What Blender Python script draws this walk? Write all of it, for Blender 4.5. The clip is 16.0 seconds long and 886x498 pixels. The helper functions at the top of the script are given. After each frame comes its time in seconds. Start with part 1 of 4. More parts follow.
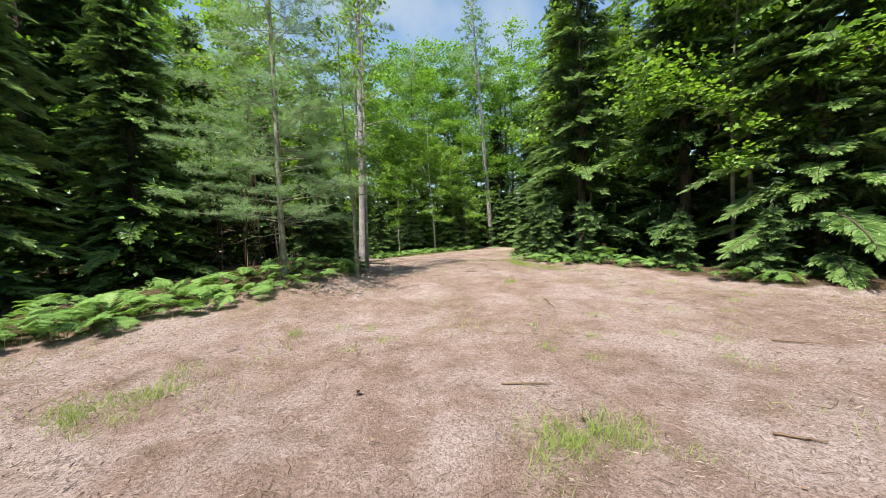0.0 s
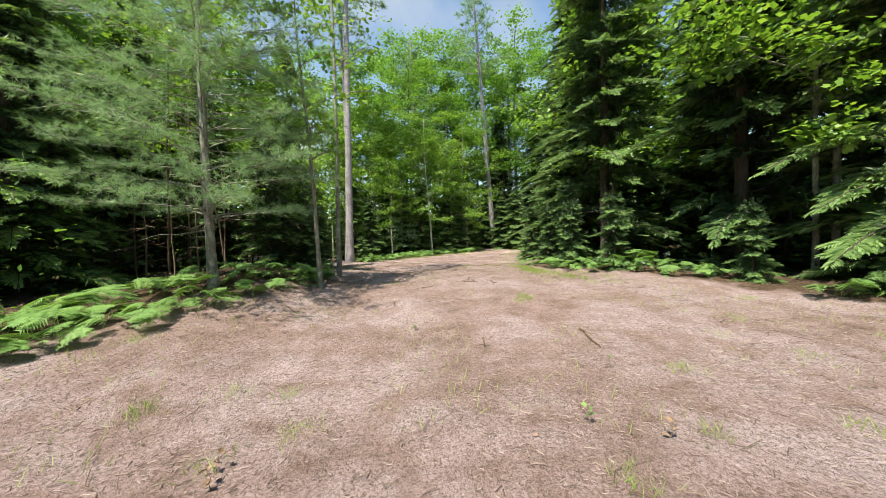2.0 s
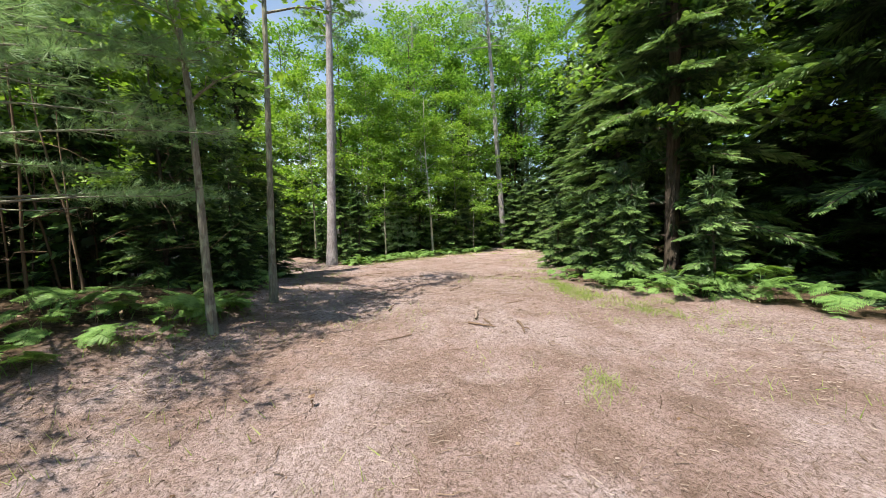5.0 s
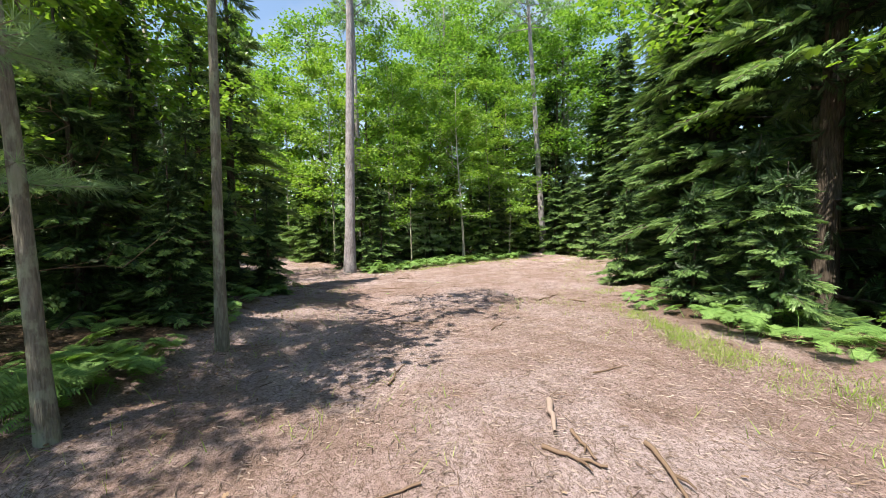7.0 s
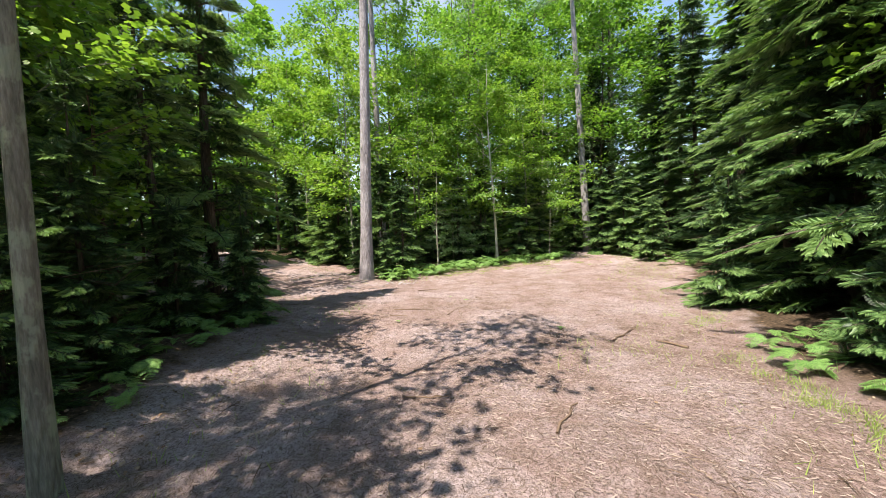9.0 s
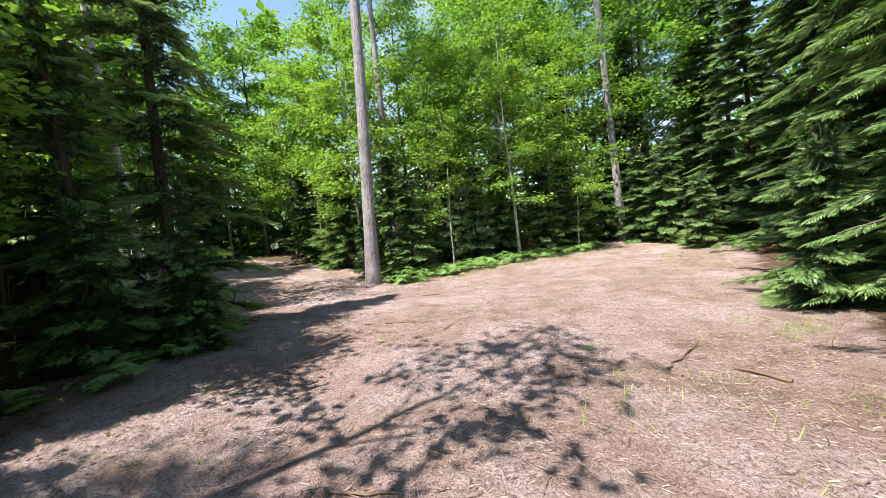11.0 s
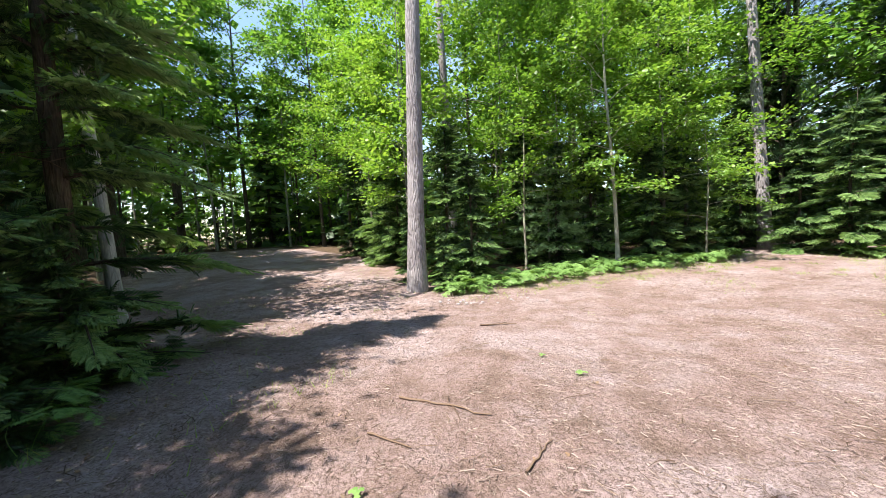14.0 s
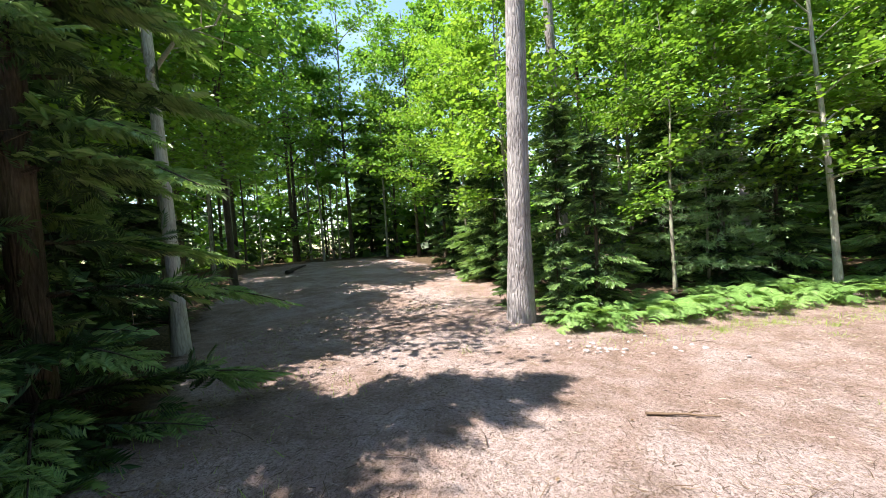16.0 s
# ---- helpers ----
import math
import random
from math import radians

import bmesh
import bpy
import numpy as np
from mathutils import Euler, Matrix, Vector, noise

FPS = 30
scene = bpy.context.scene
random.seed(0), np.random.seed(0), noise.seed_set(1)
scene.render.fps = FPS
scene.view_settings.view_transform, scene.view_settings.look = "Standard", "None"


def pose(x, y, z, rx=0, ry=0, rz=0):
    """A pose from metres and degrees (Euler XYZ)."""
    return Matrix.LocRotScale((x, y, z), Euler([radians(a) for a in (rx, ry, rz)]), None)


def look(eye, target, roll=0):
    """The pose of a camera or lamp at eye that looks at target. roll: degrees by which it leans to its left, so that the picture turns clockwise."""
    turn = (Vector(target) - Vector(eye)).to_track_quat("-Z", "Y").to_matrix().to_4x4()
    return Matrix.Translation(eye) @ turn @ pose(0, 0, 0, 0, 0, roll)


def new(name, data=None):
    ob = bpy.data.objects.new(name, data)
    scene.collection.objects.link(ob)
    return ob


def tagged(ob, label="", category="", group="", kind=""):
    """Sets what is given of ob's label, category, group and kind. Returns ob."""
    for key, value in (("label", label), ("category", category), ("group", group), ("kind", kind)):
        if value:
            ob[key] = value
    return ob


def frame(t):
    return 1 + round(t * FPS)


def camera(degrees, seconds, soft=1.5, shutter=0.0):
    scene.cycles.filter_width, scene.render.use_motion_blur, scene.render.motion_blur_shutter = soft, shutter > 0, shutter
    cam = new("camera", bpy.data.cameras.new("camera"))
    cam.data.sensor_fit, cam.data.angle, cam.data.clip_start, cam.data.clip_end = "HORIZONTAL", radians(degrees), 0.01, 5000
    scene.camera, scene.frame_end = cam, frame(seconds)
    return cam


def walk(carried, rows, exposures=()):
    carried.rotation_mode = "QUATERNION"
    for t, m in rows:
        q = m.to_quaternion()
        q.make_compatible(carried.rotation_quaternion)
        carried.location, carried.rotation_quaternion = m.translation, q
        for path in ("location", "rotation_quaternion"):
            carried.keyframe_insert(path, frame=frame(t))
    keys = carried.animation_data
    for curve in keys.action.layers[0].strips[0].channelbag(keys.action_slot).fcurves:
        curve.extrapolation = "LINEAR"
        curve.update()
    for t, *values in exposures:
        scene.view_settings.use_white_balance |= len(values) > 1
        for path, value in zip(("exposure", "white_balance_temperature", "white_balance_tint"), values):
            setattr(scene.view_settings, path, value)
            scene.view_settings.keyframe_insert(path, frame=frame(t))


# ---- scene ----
cam = camera(104.0, 16.0, soft=0.8)
PATH = [
    (0, (0.031, 3.126, 1.43), (0.181, 5.118, 1.332), -2.3),
    (0.5, (0.132, 3.72, 1.38), (0.273, 5.713, 1.284), -2.4),
    (1, (0.2, 4.301, 1.365), (0.341, 6.294, 1.282), -2.6),
    (1.5, (0.328, 4.837, 1.338), (0.467, 6.83, 1.247), -2.6),
    (2, (0.434, 5.358, 1.335), (0.578, 7.351, 1.248), -2.2),
    (2.5, (0.576, 5.884, 1.344), (0.727, 7.876, 1.251), -3.3),
    (3, (0.718, 6.408, 1.368), (0.876, 8.399, 1.257), -3.5),
    (3.5, (0.737, 6.892, 1.384), (0.899, 8.883, 1.272), -2.7),
    (4, (0.841, 7.443, 1.379), (0.981, 9.434, 1.26), -2.0),
    (6.5, (0.876, 10.17, 1.538), (0.895, 12.168, 1.437), -2.7),
    (7, (0.893, 10.687, 1.539), (0.827, 12.684, 1.436), -1.5),
    (7.5, (0.918, 11.198, 1.529), (0.827, 13.192, 1.404), -1.2),
    (8, (0.865, 11.694, 1.606), (0.736, 13.685, 1.474), -1.6),
    (8.5, (0.818, 12.191, 1.659), (0.642, 14.179, 1.532), -2.2),
    (9, (0.888, 12.626, 1.755), (0.641, 14.606, 1.622), -2.2),
    (11.5, (1.283, 14.351, 1.625), (0.811, 16.289, 1.485), -6.1),
    (12, (1.178, 14.85, 1.615), (0.63, 16.768, 1.469), -6.2),
    (12.5, (1.069, 15.359, 1.602), (0.45, 17.255, 1.458), -5.7),
    (13, (0.91, 15.854, 1.57), (0.245, 17.736, 1.438), -5.3),
    (13.5, (0.793, 16.343, 1.531), (0.082, 18.206, 1.386), -4.1),
    (14, (0.512, 16.786, 1.529), (-0.254, 18.628, 1.395), -3.3),
    (14.5, (0.294, 17.214, 1.524), (-0.67, 18.963, 1.407), -3.7),
    (15, (0.053, 17.642, 1.54), (-0.994, 19.344, 1.458), -3.8),
    (15.5, (-0.151, 18.05, 1.521), (-1.287, 19.695, 1.469), -3.7),
    (16, (-0.424, 18.418, 1.539), (-1.667, 19.985, 1.491), -4.0),
]
EXPOSURES = [(0, 1.42, 7150, 5), (4, 1.42, 7150, 7), (7, 1.58, 7150, 9), (9, 1.66, 7100, 10), (12.5, 1.82, 6700, 10), (14, 1.88, 6750, 10), (15, 1.98, 6850, 9), (16, 2.1, 6950, 7)]
walk(cam, [(t, look(e, g, r)) for t, e, g, r in PATH], EXPOSURES)

# ---- light ----
SUN_FROM = Vector((-0.6, -0.8, 0.0)).normalized()
SUN_UP = radians(64)
sun_dir = Vector((SUN_FROM.x * math.cos(SUN_UP), SUN_FROM.y * math.cos(SUN_UP), math.sin(SUN_UP)))
world = bpy.data.worlds.new("sky")
scene.world = world
world.use_nodes = True
wn = world.node_tree
sky = wn.nodes.new("ShaderNodeTexSky")
sky.sky_type = "NISHITA"
sky.sun_disc = False
sky.sun_elevation = SUN_UP
sky.sun_rotation = math.atan2(sun_dir.x, sun_dir.y)
sky.air_density, sky.dust_density, sky.ozone_density = 1.2, 0.2, 2.6
wn.nodes["Background"].inputs["Strength"].default_value = 0.088
# thin white cloud over the blue
cloud_map = wn.nodes.new("ShaderNodeTexCoord")
cloud = wn.nodes.new("ShaderNodeTexNoise")
cloud.inputs["Scale"].default_value, cloud.inputs["Detail"].default_value = 2.6, 5.0
wn.links.new(cloud_map.outputs["Generated"], cloud.inputs["Vector"])
cloud_edge = wn.nodes.new("ShaderNodeMapRange")
for cloud_slot, cloud_value in zip(("From Min", "From Max", "To Min", "To Max"), (0.5, 0.72, 0.0, 0.42)):
    cloud_edge.inputs[cloud_slot].default_value = cloud_value
wn.links.new(cloud.outputs["Fac"], cloud_edge.inputs["Value"])
cloud_mix = wn.nodes.new("ShaderNodeMix")
cloud_mix.data_type = "RGBA"
wn.links.new(cloud_edge.outputs[0], cloud_mix.inputs["Factor"])
wn.links.new(sky.outputs[0], cloud_mix.inputs[6])
cloud_mix.inputs[7].default_value = (5.2, 5.0, 4.7, 1)
wn.links.new(cloud_mix.outputs[2], wn.nodes["Background"].inputs["Color"])
sun_lamp = bpy.data.lights.new("sun", "SUN")
sun_lamp.energy, sun_lamp.angle, sun_lamp.color = 4.2, radians(0.53), (1.0, 0.955, 0.88)
sun = new("sun", sun_lamp)
sun.rotation_mode = "QUATERNION"
sun.rotation_quaternion = sun_dir.to_track_quat("Z", "Y")


# ---- materials ----
def nodes_of(name):
    m = bpy.data.materials.new(name)
    m.use_nodes = True
    t = m.node_tree
    return m, t, t.nodes["Principled BSDF"], t.nodes["Material Output"]


def ramp(t, fac, stops):
    r = t.nodes.new("ShaderNodeValToRGB")
    el = r.color_ramp.elements
    while len(el) < len(stops):
        el.new(0.5)
    for e, (p, c) in zip(el, stops):
        e.position, e.color = p, (*c, 1)
    t.links.new(fac, r.inputs[0])
    return r.outputs[0]


def tex_noise(t, scale, detail=4.0, rough=0.55, vec=None, distortion=0.0):
    n = t.nodes.new("ShaderNodeTexNoise")
    n.inputs["Scale"].default_value = scale
    n.inputs["Detail"].default_value = detail
    n.inputs["Roughness"].default_value = rough
    n.inputs["Distortion"].default_value = distortion
    if vec is not None:
        t.links.new(vec, n.inputs["Vector"])
    return n.outputs["Fac"]


def mix(t, fac, a, b, mode="MIX"):
    n = t.nodes.new("ShaderNodeMix")
    n.data_type, n.blend_type = "RGBA", mode
    for sock, v in ((n.inputs["Factor"], fac), (n.inputs[6], a), (n.inputs[7], b)):
        if isinstance(v, (int, float)):
            sock.default_value = v
        elif isinstance(v, tuple):
            sock.default_value = (*v, 1)
        else:
            t.links.new(v, sock)
    return n.outputs[2]


def math_node(t, op, a, b=0.0):
    n = t.nodes.new("ShaderNodeMath")
    n.operation = op
    for sock, v in ((n.inputs[0], a), (n.inputs[1], b)):
        if isinstance(v, (int, float)):
            sock.default_value = v
        else:
            t.links.new(v, sock)
    return n.outputs[0]


def position(t, sx=1.0, sy=1.0, sz=1.0):
    g = t.nodes.new("ShaderNodeNewGeometry")
    m = t.nodes.new("ShaderNodeMapping")
    m.inputs["Scale"].default_value = (sx, sy, sz)
    t.links.new(g.outputs["Position"], m.inputs["Vector"])
    return m.outputs[0]


def bump(t, bsdf, height, strength=0.4, distance=0.02):
    b = t.nodes.new("ShaderNodeBump")
    b.inputs["Strength"].default_value = strength
    b.inputs["Distance"].default_value = distance
    t.links.new(height, b.inputs["Height"])
    t.links.new(b.outputs[0], bsdf.inputs["Normal"])


def leaf_material(name, dark, mid, light, see=0.3, gloss=0.45, veil=(1.0, 1.0, 0.5)):
    """Leaf or needle: varies from leaf to leaf and from tree to tree; light passes through it."""
    m, t, p, out = nodes_of(name)
    g = t.nodes.new("ShaderNodeNewGeometry")
    o = t.nodes.new("ShaderNodeObjectInfo")
    blotch = tex_noise(t, 0.9, 3, vec=position(t))
    f = math_node(t, "ADD", math_node(t, "MULTIPLY", g.outputs["Random Per Island"], 0.55),
                  math_node(t, "MULTIPLY", blotch, 0.5))
    f = math_node(t, "ADD", f, math_node(t, "MULTIPLY", math_node(t, "SUBTRACT", o.outputs["Random"], 0.5), 0.25))
    c = ramp(t, f, [(0.15, dark), (0.5, mid), (0.9, light)])
    t.links.new(c, p.inputs["Base Color"])
    p.inputs["Roughness"].default_value = gloss
    p.inputs["Specular IOR Level"].default_value = 0.35
    tr = t.nodes.new("ShaderNodeBsdfTranslucent")
    t.links.new(mix(t, 1.0, c, veil, "MULTIPLY"), tr.inputs["Color"])
    s = t.nodes.new("ShaderNodeMixShader")
    s.inputs[0].default_value = see
    t.links.new(p.outputs[0], s.inputs[1])
    t.links.new(tr.outputs[0], s.inputs[2])
    t.links.new(s.outputs[0], out.inputs["Surface"])
    return m


def bark_material(name, dark, mid, light, scale=1.0, plates=9.0, strength=0.8, lichen=0.0):
    m, t, p, out = nodes_of(name)
    v = position(t, 1, 1, 0.13)
    vor = t.nodes.new("ShaderNodeTexVoronoi")
    vor.feature = "DISTANCE_TO_EDGE"
    vor.inputs["Scale"].default_value = plates * scale
    t.links.new(v, vor.inputs["Vector"])
    fine = tex_noise(t, 45 * scale, 5, 0.6, v)
    big = tex_noise(t, 2.2, 3, 0.5, position(t))
    crack = ramp(t, vor.outputs["Distance"], [(0.0, (0, 0, 0)), (0.16, (1, 1, 1))])
    f = math_node(t, "ADD", math_node(t, "MULTIPLY", fine, 0.6), math_node(t, "MULTIPLY", big, 0.5))
    c = ramp(t, f, [(0.3, dark), (0.52, mid), (0.78, light)])
    c = mix(t, math_node(t, "MULTIPLY", math_node(t, "SUBTRACT", 1.0, crack), 0.32), c, dark)
    if lichen:
        spots = ramp(t, tex_noise(t, 9, 4, 0.6, position(t, 1, 1, 0.6)), [(0.5, (0, 0, 0)), (0.58, (1, 1, 1))])
        c = mix(t, math_node(t, "MULTIPLY", spots, lichen), c, (0.36, 0.40, 0.30))
    t.links.new(c, p.inputs["Base Color"])
    p.inputs["Roughness"].default_value = 0.9
    p.inputs["Specular IOR Level"].default_value = 0.2
    bump(t, p, math_node(t, "ADD", math_node(t, "MULTIPLY", crack, 0.7), fine), strength, 0.02)
    return m


def soil_material():
    """Trodden sandy soil, pinkish tan, with needle litter, paler bare patches, greener strips and woodland mould beyond the verge."""
    m, t, p, out = nodes_of("soil")
    w = position(t)
    broad = tex_noise(t, 0.45, 4, 0.55, w)
    middle = tex_noise(t, 2.6, 5, 0.6, w)
    fine = tex_noise(t, 26, 6, 0.65, w)
    grit = tex_noise(t, 140, 3, 0.7, w)
    base = ramp(t, middle, [(0.3, (0.195, 0.133, 0.113)), (0.5, (0.33, 0.232, 0.222)), (0.72, (0.43, 0.325, 0.325))])
    pale = ramp(t, math_node(t, "ADD", math_node(t, "MULTIPLY", broad, 0.55), math_node(t, "MULTIPLY", tex_noise(t, 1.5, 5, 0.6, w, 0.6), 0.45)), [(0.47, (0, 0, 0)), (0.58, (1, 1, 1))])
    c = mix(t, math_node(t, "MULTIPLY", pale, 0.8), base, (0.50, 0.405, 0.425))
    litter = ramp(t, tex_noise(t, 30, 5, 0.75, position(t, 1, 0.8, 1), 2.2), [(0.47, (0, 0, 0)), (0.6, (1, 1, 1))])
    c = mix(t, math_node(t, "MULTIPLY", litter, 0.82), c, (0.095, 0.064, 0.047))
    straw = ramp(t, tex_noise(t, 62, 4, 0.75, position(t, 0.75, 1, 1), 2.0), [(0.56, (0, 0, 0)), (0.66, (1, 1, 1))])
    c = mix(t, math_node(t, "MULTIPLY", straw, 0.6), c, (0.47, 0.38, 0.31))
    c = mix(t, math_node(t, "MULTIPLY", math_node(t, "SUBTRACT", fine, 0.42), 1.6), c, (0.14, 0.09, 0.065))
    a = t.nodes.new("ShaderNodeAttribute")
    a.attribute_name = "woods"
    edge = math_node(t, "ADD", a.outputs["Fac"], math_node(t, "MULTIPLY", math_node(t, "SUBTRACT", middle, 0.5), 0.9))
    mould = ramp(t, fine, [(0.3, (0.03, 0.021, 0.014)), (0.5, (0.085, 0.058, 0.038)), (0.7, (0.19, 0.13, 0.09))])
    c = mix(t, ramp(t, edge, [(0.4, (0, 0, 0)), (0.65, (1, 1, 1))]), c, mould)
    t.links.new(c, p.inputs["Base Color"])
    p.inputs["Roughness"].default_value = 0.95
    p.inputs["Specular IOR Level"].default_value = 0.15
    h = math_node(t, "ADD", math_node(t, "ADD", math_node(t, "MULTIPLY", middle, 1.5), fine), math_node(t, "MULTIPLY", grit, 0.4))
    bump(t, p, h, 1.0, 0.05)
    return m


def chip_material(name, dark, mid, light):
    m, t, p, out = nodes_of(name)
    g = t.nodes.new("ShaderNodeNewGeometry")
    c = ramp(t, g.outputs["Random Per Island"], [(0.0, dark), (0.5, mid), (1.0, light)])
    c = mix(t, math_node(t, "MULTIPLY", tex_noise(t, 60, 3, 0.6, position(t)), 0.5), c, dark)
    t.links.new(c, p.inputs["Base Color"])
    p.inputs["Roughness"].default_value = 0.85
    p.inputs["Specular IOR Level"].default_value = 0.2
    return m


SOIL = soil_material()
FIR = leaf_material("fir_needles", (0.016, 0.038, 0.016), (0.042, 0.09, 0.034), (0.10, 0.175, 0.065), 0.2, 0.45)
FIR_TIP = leaf_material("young_fir_needles", (0.10, 0.19, 0.07), (0.20, 0.33, 0.12), (0.32, 0.45, 0.19), 0.34, 0.45)
PINE = leaf_material("pine_needles", (0.17, 0.27, 0.15), (0.24, 0.38, 0.20), (0.35, 0.50, 0.28), 0.4, 0.5, (0.95, 1.0, 0.65))
MAPLE = leaf_material("maple_leaves", (0.105, 0.22, 0.036), (0.175, 0.325, 0.055), (0.28, 0.425, 0.085), 0.48, 0.42)
OAK = leaf_material("woodland_leaves", (0.08, 0.19, 0.035), (0.14, 0.29, 0.055), (0.22, 0.38, 0.08), 0.48, 0.45)
FERN = leaf_material("fern_fronds", (0.10, 0.21, 0.055), (0.18, 0.33, 0.095), (0.28, 0.43, 0.14), 0.4, 0.5)
GRASS = leaf_material("grass_blades", (0.15, 0.24, 0.05), (0.24, 0.34, 0.08), (0.36, 0.42, 0.14), 0.35, 0.55)
BARK_PINE = bark_material("pine_bark", (0.11, 0.09, 0.093), (0.30, 0.275, 0.295), (0.50, 0.47, 0.495), 1.8, 12, 0.9)
BARK_DARK = bark_material("dark_bark", (0.03, 0.023, 0.018), (0.085, 0.068, 0.055), (0.18, 0.15, 0.12), 2.0, 12)
BARK_GREY = bark_material("grey_bark", (0.08, 0.074, 0.06), (0.20, 0.185, 0.155), (0.36, 0.345, 0.29), 2.2, 8, 0.5, 0.55)
BARK_WHITE = bark_material("pale_birch_bark", (0.12, 0.105, 0.085), (0.42, 0.40, 0.36), (0.62, 0.60, 0.55), 2.5, 6, 0.3)
CHIPS = chip_material("wood_chips", (0.09, 0.062, 0.05), (0.27, 0.205, 0.18), (0.48, 0.395, 0.355))
TWIGS = chip_material("dry_twigs", (0.07, 0.045, 0.032), (0.15, 0.10, 0.072), (0.30, 0.22, 0.165))
DEADLEAF = chip_material("dead_leaves", (0.11, 0.065, 0.04), (0.22, 0.145, 0.095), (0.38, 0.285, 0.21))
STONE = chip_material("pale_stones", (0.15, 0.125, 0.125), (0.26, 0.23, 0.235), (0.40, 0.365, 0.38))

# ---- mesh tools ----
rng = np.random.default_rng(7)


class Mass:
    """Collects triangles and quads as arrays, for one mesh with several materials."""

    def __init__(self):
        self.v, self.f, self.m, self.n = [], [], [], 0

    def add(self, verts, faces, mat=0):
        verts = np.asarray(verts, np.float32).reshape(-1, 3)
        faces = np.asarray(faces, np.int32)
        self.v.append(verts)
        self.f.append(faces + self.n)
        self.m.append(np.full(len(faces), mat, np.int32))
        self.n += len(verts)

    def scatter(self, shape, faces, frames, origins, mat=0):
        """Copies of one small shape, turned by frames (n,3,3; columns are its axes) and set at origins (n,3)."""
        if not len(origins):
            return
        shape, faces = np.asarray(shape, np.float32), np.asarray(faces, np.int32)
        v = np.einsum("nij,kj->nki", frames, shape) + origins[:, None, :]
        k = len(shape)
        f = (faces[None] + (np.arange(len(origins)) * k)[:, None, None]).reshape(-1, faces.shape[1])
        self.add(v.reshape(-1, 3), f, mat)

    def mesh(self, name, mats, smooth=True):
        me = bpy.data.meshes.new(name)
        v = np.concatenate(self.v)
        flat = np.concatenate([f.ravel() for f in self.f])
        sizes = np.concatenate([np.full(len(f), f.shape[1], np.int32) for f in self.f])
        me.vertices.add(len(v))
        me.vertices.foreach_set("co", v.astype(np.float32).ravel())
        me.loops.add(len(flat))
        me.loops.foreach_set("vertex_index", flat.astype(np.int32))
        me.polygons.add(len(sizes))
        me.polygons.foreach_set("loop_start", np.concatenate([[0], np.cumsum(sizes)[:-1]]).astype(np.int32))
        me.polygons.foreach_set("material_index", np.concatenate(self.m))
        me.polygons.foreach_set("use_smooth", np.full(len(sizes), smooth))
        for mat in mats:
            me.materials.append(mat)
        me.update(calc_edges=True)
        return me


def frames_of(ahead, up, roll=None):
    """Frames whose x axis points ahead and whose z axis leans to up."""
    x = ahead / np.linalg.norm(ahead, axis=1, keepdims=True)
    y = np.cross(up, x)
    y /= np.linalg.norm(y, axis=1, keepdims=True) + 1e-9
    z = np.cross(x, y)
    return np.stack([x, y, z], axis=2)


def tube(mass, points, radii, sides=7, mat=0):
    """A tapered, rounded limb through points."""
    pts, r = np.asarray(points, float), np.asarray(radii, float)
    d = np.gradient(pts, axis=0)
    d /= np.linalg.norm(d, axis=1, keepdims=True) + 1e-9
    ref = np.where(np.abs(d[:, 2:3]) > 0.9, np.array([[1.0, 0, 0]]), np.array([[0, 0, 1.0]]))
    a = np.cross(d, ref)
    a /= np.linalg.norm(a, axis=1, keepdims=True) + 1e-9
    b = np.cross(d, a)
    ang = np.linspace(0, 2 * np.pi, sides, endpoint=False)
    ring = a[:, None, :] * np.cos(ang)[None, :, None] + b[:, None, :] * np.sin(ang)[None, :, None]
    v = pts[:, None, :] + ring * r[:, None, None]
    n = len(pts)
    i, j = np.meshgrid(np.arange(n - 1), np.arange(sides), indexing="ij")
    k = (j + 1) % sides
    f = np.stack([i * sides + j, i * sides + k, (i + 1) * sides + k, (i + 1) * sides + j], axis=-1).reshape(-1, 4)
    mass.add(v.reshape(-1, 3), f, mat)


def link_part(name, me, parent, label=""):
    ob = new(name, me)
    ob.parent = parent
    if label:
        ob["label"] = label
    return ob


def thing(name, x, y, z, label, category, group="", turn=0.0, kind=""):
    ob = new(name)
    ob.empty_display_size = 0.2
    ob.matrix_basis = pose(x, y, z, 0, 0, turn)
    return tagged(ob, label, category, group, kind)


# ---- the ground ----
def step(a, b, v):
    s = np.clip((v - a) / (b - a), 0, 1)
    return s * s * (3 - 2 * s)


def height(x, y):
    """Height of the ground: a low swell across the way, a bank on one side, a rise along the side track."""
    x, y = np.asarray(x, float), np.asarray(y, float)
    z = 0.29 * np.exp(-(((y - 13.4) / 3.3) ** 2)) * np.exp(-((x - 1) / 9.0) ** 2)
    z = z + 0.16 * np.exp(-(((y - 18.5) / 3.0) ** 2)) * np.exp(-((x - 0.5) / 5.0) ** 2)
    z = z + 0.42 * step(-0.7, -3.4, x) * np.exp(-(((y - 13.5) / 5.0) ** 2))
    z = z + 0.04 * np.clip(-x - 3.0, 0, 16) * step(20, 25, y)
    z = z + 0.025 * np.sin(x * 1.3 + 0.4) * np.sin(y * 1.1) + 0.012 * np.sin(x * 3.1 + y * 2.3)
    return z


